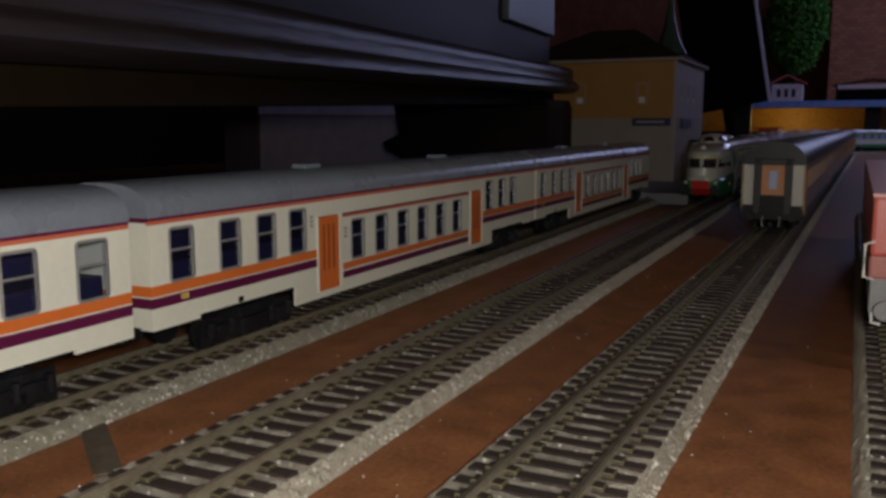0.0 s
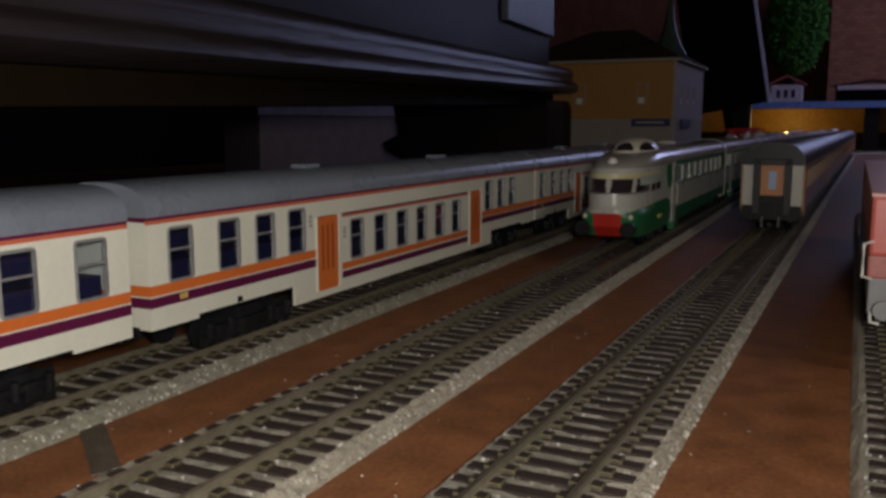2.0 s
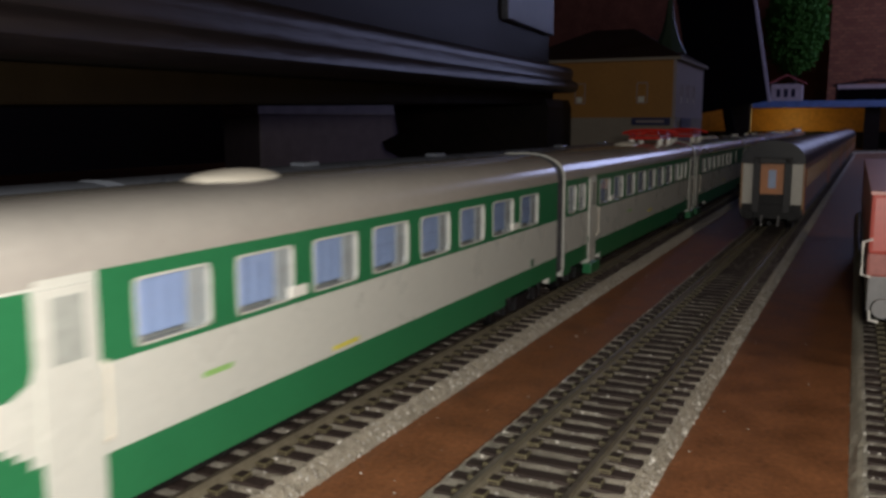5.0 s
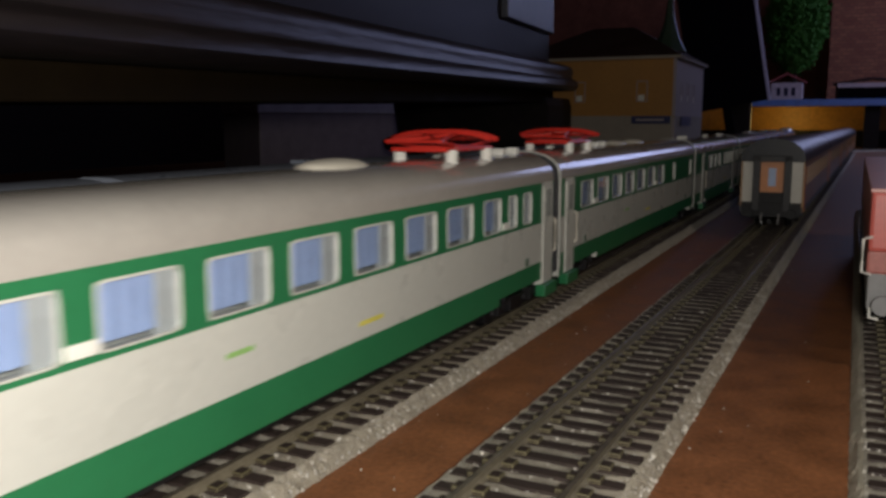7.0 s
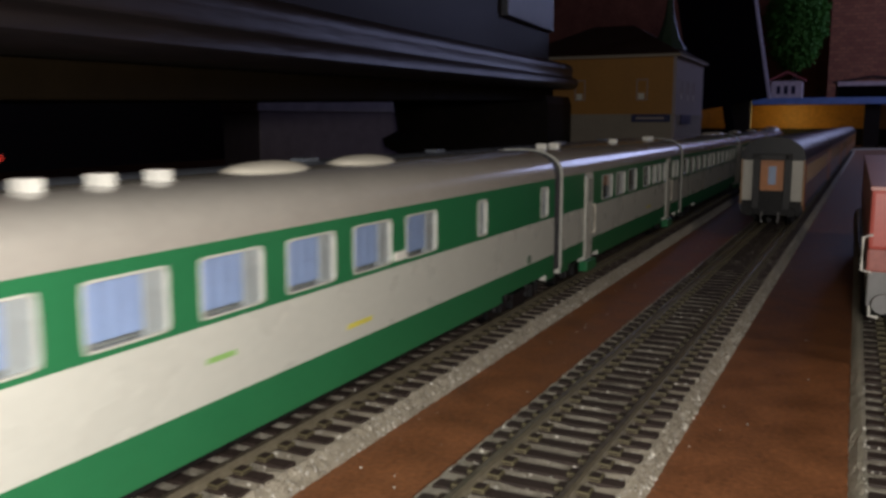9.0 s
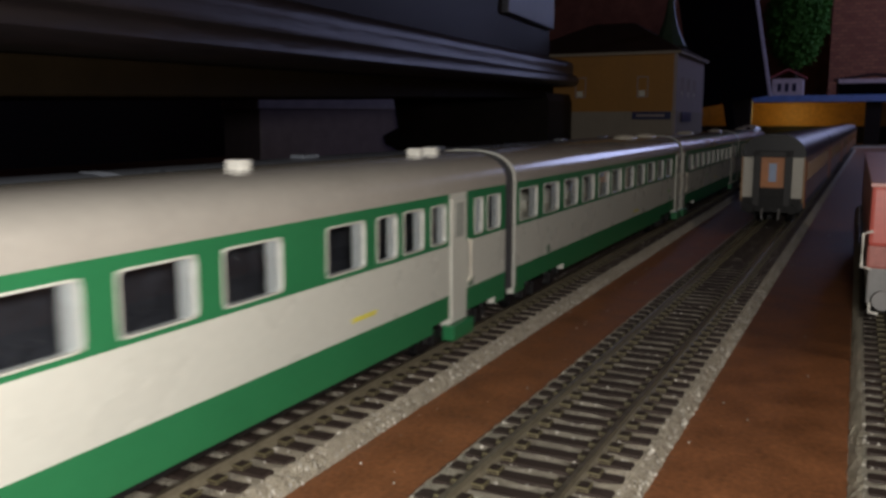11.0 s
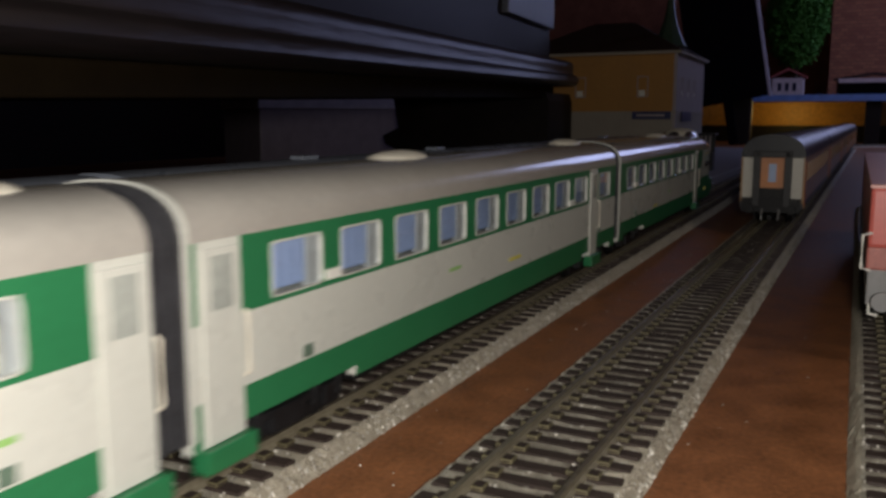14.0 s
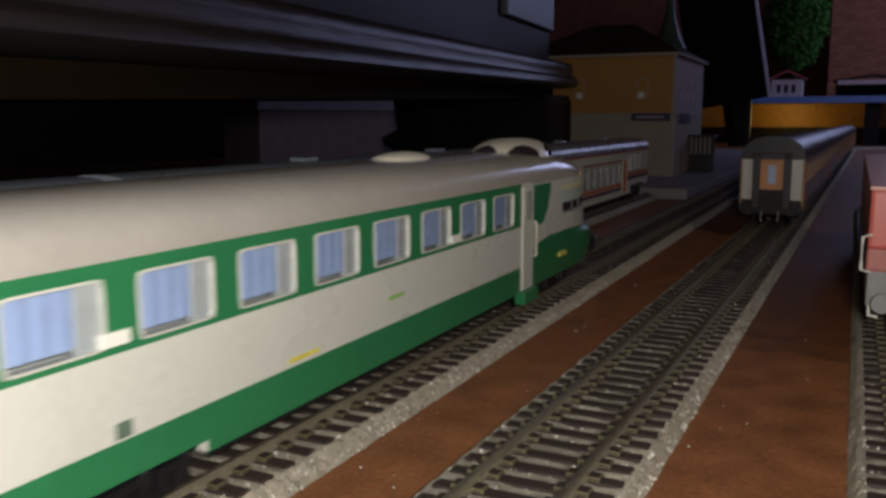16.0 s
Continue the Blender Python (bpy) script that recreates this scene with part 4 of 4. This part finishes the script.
def station():
    x1, y0, z0 = -0.1816, 0.9775, 0.010
    x0, y1 = x1 - 0.190, y0 + 0.185
    t = thing("station_house", Matrix(), "ochre model station house with cream base and dark hipped roof", "building")
    mid, top = 0.0790, 0.1430
    part("base_wall", box(x0, x1, y0, y1, z0, mid), BASE_WALL, t, "cream grey ground floor wall")
    part("string_course", box(x0 - 0.001, x1 + 0.001, y0 - 0.001, y1 + 0.001, mid - 0.0012, mid + 0.0012), BASE_WALL, t)
    bm = bmesh.new()
    add_box(bm, x0, x1, y0, y1, mid + 0.0012, top)
    # the right-hand face is coloured lilac grey, the others ochre
    for f in bm.faces:
        f.material_index = 1 if f.calc_center_median().x > x1 - 0.0001 else 0
    part("upper_wall", bm, [YELLOW_WALL, LILAC_WALL], t, "upper wall, ochre with a lilac-grey right face")
    part("corner_strip", box(x1 - 0.003, x1 + 0.0006, y0 - 0.0006, y0 + 0.003, z0, top), LILAC_WALL, t)
    # eaves and hipped roof
    part("eaves_board", box(x0 - 0.005, x1 + 0.005, y0 - 0.005, y1 + 0.005, top, top + 0.0030), BASE_WALL, t, "pale eaves board")
    bm = bmesh.new()
    e = 0.006
    zr = top + 0.003
    v = [bm.verts.new(p) for p in ((x0 - e, y0 - e, zr), (x1 + e, y0 - e, zr), (x1 + e, y1 + e, zr), (x0 - e, y1 + e, zr), (x0 + 0.07, (y0 + y1) / 2, zr + 0.042), (x1 - 0.07, (y0 + y1) / 2, zr + 0.042))]
    for q in ((0, 1, 5, 4), (1, 2, 5), (2, 3, 4, 5), (3, 0, 4), (3, 2, 1, 0)):
        bm.faces.new([v[i] for i in q])
    part("roof", bm, ROOF_TILE, t, "dark brown tiled hipped roof")
    bm = bmesh.new()
    rings = []
    for r, z in ((0.0210, 0.0), (0.0185, 0.004), (0.0130, 0.014), (0.0085, 0.027), (0.0052, 0.042), (0.0028, 0.060), (0.0008, 0.085), (0.0006, 0.100)):
        rings.append([bm.verts.new((-0.2030 + r * math.cos(math.pi * (k + 0.5) / 4), 1.0400 + r * math.sin(math.pi * (k + 0.5) / 4), 0.1545 + z)) for k in range(8)])
    for a, b in zip(rings, rings[1:]):
        for k in range(8):
            bm.faces.new((a[k], a[(k + 1) % 8], b[(k + 1) % 8], b[k]))
    bm.faces.new(rings[0])
    bm.faces.new(rings[-1])
    part("spire", bm, mat("verdigris_spire", (0.035, 0.060, 0.040), 0.5, vary=0.2), t, "dark green concave spire")
    part("spire_base", box(-0.2180, -0.1880, 1.0250, 1.0550, zr - 0.001, 0.1545), ROOF_TILE, t, "dark turret base")
    for xx in (-0.2185, -0.2900):
        house_window(t, Matrix.Translation((xx, y0 - 0.0004, 0.1075)) @ pose(0, 0, 0, 0, 0, -90))
    for yy in (y0 + 0.035, y0 + 0.075, y0 + 0.115):
        house_window(t, Matrix.Translation((x1 + 0.0004, yy, 0.1075)))
    for yy in (y0 + 0.05, y0 + 0.1):
        part("door", box(x1 - 0.0006, x1 + 0.0006, yy - 0.007, yy + 0.007, z0, z0 + 0.030), BROWN, t, "brown station door")
    part("name_board", box(-0.2290, -0.1860, y0 - 0.0022, y0 - 0.0006, 0.0715, 0.0800, 0.0003), SIGN_BLUE, t, "navy station name board with pale border")
    part("name_bar", box(-0.2240, -0.1930, y0 - 0.0026, y0 - 0.0021, 0.0745, 0.0770), LILAC_WALL, t)
    part("name_board", box(x1 + 0.0006, x1 + 0.0022, y0 + 0.03, y0 + 0.09, 0.0690, 0.0800, 0.0003), SIGN_BLUE, t, "navy station name board")
    return t


def canopy_bench(m):
    """A small platform kiosk with pale posts."""
    t = thing("platform_kiosk", m, "small dark platform kiosk with pale glazing bars", "kiosk")
    part("body", box(-0.016, 0.016, -0.011, 0.011, 0, 0.022, 0.0006), SLATE, t)
    for k in range(6):
        part("glazing_bar", box(-0.014 + k * 0.0052, -0.012 + k * 0.0052, -0.0118, -0.0112, 0.022, 0.042), LILAC_WALL, t)
    part("back", box(-0.016, 0.016, 0.005, 0.011, 0.022, 0.042), SLATE, t)
    part("roof", box(-0.019, 0.019, -0.014, 0.014, 0.042, 0.045, 0.0006), SLATE, t)
    return t


def leafy(parent, name, centre, rx, rz, n, size, material, seed):
    """A crown of many small tilted leaf clumps."""
    rng = random.Random(seed)
    bm = bmesh.new()
    c = Vector(centre)
    for _ in range(n):
        d = Vector((rng.gauss(0, 1), rng.gauss(0, 1), rng.gauss(0, 1))).normalized() * (rng.random() ** 0.33) * (0.86 + 0.2 * rng.random())
        p = c + Vector((d.x * rx, d.y * rx, d.z * rz))
        q = Euler((rng.uniform(0, 6), rng.uniform(0, 6), rng.uniform(0, 6))).to_matrix()
        s = size * rng.uniform(0.6, 1.4)
        vs = [bm.verts.new(p + q @ Vector(v) * s) for v in ((-1, -0.5, 0), (0, -0.7, 0.3), (1, 0, 0), (0.1, 0.8, -0.3), (-0.8, 0.5, 0.2))]
        bm.faces.new((vs[0], vs[1], vs[2]))
        bm.faces.new((vs[0], vs[2], vs[3]))
        bm.faces.new((vs[0], vs[3], vs[4]))
    return part(name, bm, material, parent)


# ---- build it all ----
STRAIGHT1, LEAN3 = straight(0.98 * X1 + 0.0012), straight(X3 - 0.0020, 0.90)
station()
structure("platform", box(-0.42, -0.1345, 0.800, 2.0, 0.0, 0.010, 0.0008), CONCRETE, "grey station platform beside the second track", "platform")
canopy_bench(pose(-0.170, 1.085, 0.010))

for y, turn in ((0.0102, 180), (0.3200, 0), (0.6255, 0)):
    cream_coach(pose(0.98 * (X1 + 0.0007), 0.98 * y, 0.0014, 0, 0, turn) @ Matrix.Scale(0.98, 4), turn == 0)
for k in range(5):
    p, a = LEAN3(0.558 + 0.164 + 0.3345 * k)
    grey_coach(Matrix.Translation(p) @ pose(0, 0, 0, 0, 0, a))
red_railcar(pose(X4, 0.285, 0))

# the dark of the slot between the panels, put in as a flat strip
strip = thing("slot_strip", pose(-0.1492, 0.1335, 0, 0, 0, 53), "dark strip standing for a slot in the board", "card strip")
part("card", box(-0.0030, 0.0030, -0.0165, 0.0165, 0.0, 0.0005, 0.0002), mat("dark_slot_grey", (0.085, 0.066, 0.045), 0.7, vary=0.3, scale=200), strip)

for x in (-1.0, 1.0):
    for y in (-2.2, 3.3):
        part("table_leg", box(x - 0.03, x + 0.03, y - 0.03, y + 0.03, -0.80, -0.018, 0.004), DARKWOOD, table, "dark wooden table leg")

# dust and crumbs on the board
rng = random.Random(11)
vs, fs = [], []
for _ in range(260):
    x, y = rng.choice((-0.145, -0.082, -0.02)) + rng.uniform(-0.014, 0.014), rng.uniform(0.08, 0.8)
    r = rng.uniform(0.00012, 0.00042)
    n0 = len(vs)
    vs += [(x + r, y, r * 0.5), (x - r, y + r * 0.4, r * 0.4), (x, y - r, r * 0.5), (x, y, r * 1.3), (x, y, 0.0)]
    fs += [tuple(n0 + i for i in f) for f in ((0, 1, 3), (1, 2, 3), (2, 0, 3), (1, 0, 4), (2, 1, 4), (0, 2, 4))]
me = bpy.data.meshes.new("dust")
me.from_pydata(vs, [], fs)
me.materials.append(GRAIN)
tagged(new("dust", me), "pale dust and crumbs on the brown board", "dust", "", "stuff")

# ---- dark furniture above and behind the tracks ----
AXIS = pose(-0.2765, 0.92, 0.1067, 1.35, 0, 7.0)


def shelf_beam():
    t = thing("sideboard", AXIS, "dark varnished wooden sideboard with a moulded overhanging edge", "furniture")
    prof = [(-0.26, 0.0), (-0.006, 0.0), (-0.001, 0.0012), (0.0016, 0.0045), (0.0012, 0.0085), (-0.0015, 0.0112), (-0.0045, 0.0125), (-0.0055, 0.0150), (-0.0048, 0.0185), (-0.0050, 0.0225), (-0.0075, 0.0255), (-0.012, 0.0272), (-0.26, 0.0280)]
    part("edge_moulding", sweep(prof, -1.6, 0.0), DARKWOOD, t, "polished dark wooden edge moulding", True)
    part("cabinet_body", box(-0.26, -0.030, -1.6, -0.006, 0.0285, 0.50, 0.002), BLACKWOOD, t, "black-brown cabinet front")
    part("panel", box(-0.031, -0.024, -0.21, -0.012, 0.060, 0.50, 0.001), mat("blue_grey_panel", (0.07, 0.075, 0.10), 0.4), t, "dark blue-grey panel")
    part("under_rail", box(-0.25, -0.022, -1.6, -0.02, -0.012, -0.0003, 0.001), mat("brown_under_rail", (0.012, 0.0075, 0.003), 0.7, spec=0.1), t, "dull brown under rail")
    # bracket feet standing on the table
    prof = [(-0.456, 0.0), (-0.284, 0.0), (-0.284, 0.090), (-0.287, 0.0985), (-0.464, 0.0985), (-0.458, 0.062), (-0.478, 0.053), (-0.474, 0.044), (-0.456, 0.036)]
    part("foot", sweep(prof, 0.845, 0.925), BLACKWOOD, t, "black-brown bracket foot", m=AXIS.inverted())
    part("foot", sweep([(x - 0.06, z * 0.89) for x, z in prof], 0.10, 0.20), BLACKWOOD, t, "black-brown bracket foot", m=AXIS.inverted())
    return t


shelf_beam()
box_back = thing("storage_box", pose(-0.637, 1.094, 0, 0, 0, 58), "dull grey-violet cardboard box behind the sideboard", "box")
part("body", box(-0.17, 0.26, 0.0, 0.15, 0, 0.086, 0.002), mat("grey_violet_card", (0.30, 0.25, 0.29), 0.5), box_back)
# the bluish highlight along the box top is put into the lid's colour
part("lid", box(-0.173, 0.263, -0.003, 0.153, 0.086, 0.108, 0.002), mat("pale_lid_highlight", (0.80, 0.76, 0.86), 0.35), box_back, "lid with a bluish highlight in its colour")

# ---- far end of the room ----
BRICK = mat("red_brown_wall_paper", (0.30, 0.11, 0.065), 0.8, vary=0.25, scale=18, bump=0.3)
structure("wall_north", box(-2.2, 2.2, 3.45, 3.60, -0.9, 2.4), BRICK, "dark red-brown wall at the end of the room", "wall")
structure("wall_west", box(-2.30, -2.2, -2.6, 3.60, -0.9, 2.4), BLACKWOOD, "dark wall beside the furniture", "wall")
structure("wall_east", box(2.2, 2.30, -2.6, 3.60, -0.9, 2.4), BRICK, "dark red-brown side wall", "wall")
structure("wall_south", box(-2.3, 2.3, -2.75, -2.6, -0.9, 2.4), BRICK, "dark red-brown wall behind the table", "wall")
structure("ceiling", box(-2.3, 2.3, -2.75, 3.6, 2.4, 2.5), BLACKWOOD, "dark ceiling", "ceiling")
structure("floor", box(-2.3, 2.3, -2.75, 3.6, -0.92, -0.80), BLACKWOOD, "dark floor", "floor")
shelf = thing("far_shelf", pose(0, 2.72, 0), "dark wooden shelf with a blue front edge", "shelf")
part("board", box(-0.30, 0.70, 0.0, 0.30, 0.126, 0.134, 0.001), DARKWOOD, shelf)
part("edge_strip", box(-0.30, 0.70, -0.004, 0.0, 0.123, 0.142, 0.001), mat("blue_edge_strip", (0.16, 0.30, 0.70), 0.35), shelf, "blue edge strip")
part("back_board", box(-0.50, 0.70, 0.30, 0.31, 0.052, 0.126), mat("honey_wood_back", (0.60, 0.27, 0.04), 0.5, vary=0.15, scale=10), shelf, "honey wood back board")
# dark lower board, added to fill the dark zone under the back board
part("lower_board", box(-0.50, 0.70, 0.285, 0.31, 0.0, 0.0515, 0.001), BLACKWOOD, shelf, "dark lower board")
part("support", box(0.02, 0.06, 0.02, 0.28, 0.0, 0.126), BLACKWOOD, shelf, "dark support")
part("support", box(0.64, 0.68, 0.02, 0.28, 0.0, 0.126), BLACKWOOD, shelf, "dark support")
lamp("under_shelf_lamp", "POINT", (-0.19, 2.87, 0.088), (0, 2.9, 0), 0.17, (1.0, 0.74, 0.22), 0.008)
post = thing("table_post", pose(-0.300, 2.62, 0), "dark wooden post standing on the table", "post")
part("shaft", box(-0.027, 0.027, -0.02, 0.02, 0.0, 0.62, 0.003), BLACKWOOD, post)
board = thing("leaning_board", pose(-0.1915, 2.56, 0.0) @ pose(0, 0, 0, 0, -10.4, 0), "black leaning board with a white edge", "board")
part("face", box(-0.21, -0.008, -0.004, 0.004, 0.142, 0.60), mat("black_board", (0.005, 0.004, 0.005), 0.8, spec=0.05), board)
part("edge", box(-0.008, 0.0, -0.0050, 0.0050, 0.139, 0.60, 0.0008), mat("pale_lilac_edge", (0.55, 0.52, 0.62), 0.5), board, "white edge strip")
part("leg", box(-0.13, -0.105, -0.004, 0.004, -0.01, 0.142), mat("black_board", (0.005, 0.004, 0.005), 0.8, spec=0.05), board)
tree = thing("model_tree", pose(-0.180, 2.86, 0.134), "round green flock model tree on the far shelf", "tree")
part("trunk", tube([(0, 0, 0), (0.003, 0, 0.05), (0, 0, 0.12), (0.002, 0, 0.20)], [0.010, 0.007, 0.005, 0.003], 8), BARK, tree)
leafy(tree, "crown", (0, 0, 0.240), 0.092, 0.150, 9000, 0.0048, GREENERY, 3)

def small_house(name, m, w, d, h, roof, wall, label, rise=0.28):
    t = thing(name, m, label, "building", "model houses on the far shelf")
    part("wall", box(-w / 2, w / 2, -d / 2, d / 2, 0, h), wall, t)
    bm = bmesh.new()
    pr = [(-w / 2 - 0.008, h), (0, h + w * rise), (w / 2 + 0.008, h), (w / 2 + 0.008, h + 0.004), (0, h + w * rise + 0.005), (-w / 2 - 0.008, h + 0.004)]
    a = [bm.verts.new((x, -d / 2 - 0.006, z)) for x, z in pr]
    b = [bm.verts.new((x, d / 2 + 0.006, z)) for x, z in pr]
    for k in range(6):
        bm.faces.new((a[k], a[(k + 1) % 6], b[(k + 1) % 6], b[k]))
    bm.faces.new(a)
    bm.faces.new(b)
    part("roof", bm, roof, t)
    for k in range(3):
        part("window", box(-w / 2 + w * (0.18 + 0.24 * k), -w / 2 + w * (0.30 + 0.24 * k), -d / 2 - 0.0008, -d / 2 + 0.0008, h * 0.35, h * 0.75), DARK_BLUE, t)
    return t


ROSE = mat("rose_roof", (0.50, 0.13, 0.13), 0.6)
PINKW = mat("pale_pink_render", (0.68, 0.58, 0.62), 0.6)
small_house("model_house", pose(-0.192, 2.790, 0.134), 0.085, 0.06, 0.058, ROSE, PINKW, "pale pink model house with rose roof")
small_house("model_house", pose(0.035, 2.80, 0.134), 0.19, 0.07, 0.05, mat("dark_red_roof", (0.04, 0.012, 0.011), 0.6), mat("dark_brick_render", (0.04, 0.02, 0.02), 0.7), "dark brick model house with low dark red roof", 0.08)
part_shelf = thing("display_ledge", pose(0.05, 2.745, 0.134), "pale ledge strip on the far shelf", "ledge")
part("strip", box(-0.10, 0.28, -0.012, 0.012, 0.0, 0.040, 0.001), mat("black_board", (0.005, 0.004, 0.005), 0.8, spec=0.05), part_shelf)
part("top", box(-0.105, 0.285, -0.015, 0.015, 0.040, 0.052, 0.001), PINKW, part_shelf, "pale ledge top")
# brick-papered board behind the far shelf
PAPER = mat("brick_paper", (0.42, 0.17, 0.10), 0.8, vary=0.2, scale=30)
pnt = PAPER.node_tree
pbrick = pnt.nodes.new("ShaderNodeTexBrick")
pbrick.inputs["Scale"].default_value = 22.0
pbrick.inputs["Color1"].default_value = (0.50, 0.20, 0.11, 1)
pbrick.inputs["Color2"].default_value = (0.36, 0.13, 0.08, 1)
pbrick.inputs["Mortar"].default_value = (0.20, 0.10, 0.07, 1)
pcoord = pnt.nodes.new("ShaderNodeTexCoord")
pmap = pnt.nodes.new("ShaderNodeMapping")
pmap.inputs["Rotation"].default_value = (radians(90), 0, 0)
pnt.links.new(pcoord.outputs["Object"], pmap.inputs[0])
pnt.links.new(pmap.outputs[0], pbrick.inputs["Vector"])
pnt.links.new(pbrick.outputs["Color"], pnt.nodes["Principled BSDF"].inputs["Base Color"])
panel = thing("brick_panel", pose(0.14, 2.99, 0.134), "reddish brick-papered panel standing on the far shelf", "panel")
part("sheet", box(-0.23, 0.42, 0.0, 0.012, 0.0, 0.46, 0.001), PAPER, panel)
part("corner_post", box(-0.031, -0.013, -0.008, 0.0, 0.0, 0.46, 0.001), mat("ochre_post", (0.42, 0.20, 0.09), 0.6), panel, "ochre corner post")

high = thing("high_beam", pose(-0.27, 2.30, 0.405), "honey wood batten", "beam")
part("batten", box(-0.12, 0.03, -0.01, 0.01, 0.0, 0.05, 0.001), mat("honey_batten", (0.42, 0.22, 0.07), 0.5), high)

# tracks and their sleepers last
track("track", STRAIGHT1, -0.10, 0.795, "straight model track under the cream coaches", 0.05, 0.79, 0.0150, TRACK1_BED)
track("track", lambda u: (bent(u)[0] + Vector((0.0010, 0, 0)), bent(u)[1]), -2.2, 3.0, "model track with grey ballast, bending away at its far end", 0.05, 2.10, 0.0170)
track("track", LEAN3, -0.20, 2.26, "straight model track with grey ballast under the grey coaches", 0.05, 2.0)
track("track", straight(X4), -0.20, 0.75, "straight model track under the red railcar", 0.1, 0.75)


# ---- the train's run ----
def motions():
    # the run is even, with a quick start forward in the last two tenths
    times = [0.5 * k for k in range(32)] + [15.7, 15.8, 15.9, 15.96, 16.0]
    surge = {15.9: 0.011, 15.96: 0.0405, 16.0: 0.041}
    for car, off, L in zip(train, OFFSETS, [HEAD_L] + CAR_L + [TAIL_L]):
        rows = []
        for t in times:
            u = 0.727 - 0.1475 * t - surge.get(t, 0.0) + off
            p, _ = bent(u + 0.0345)
            q, _ = bent(u + L - 0.0345)
            d = (q - p).normalized()
            a = -math.degrees(math.atan2(d.x, d.y))
            rows.append((t, Matrix.Translation(p - d * 0.0345) @ pose(0, 0, 0, 0, 0, a)))
        walk(car, rows)


motions()
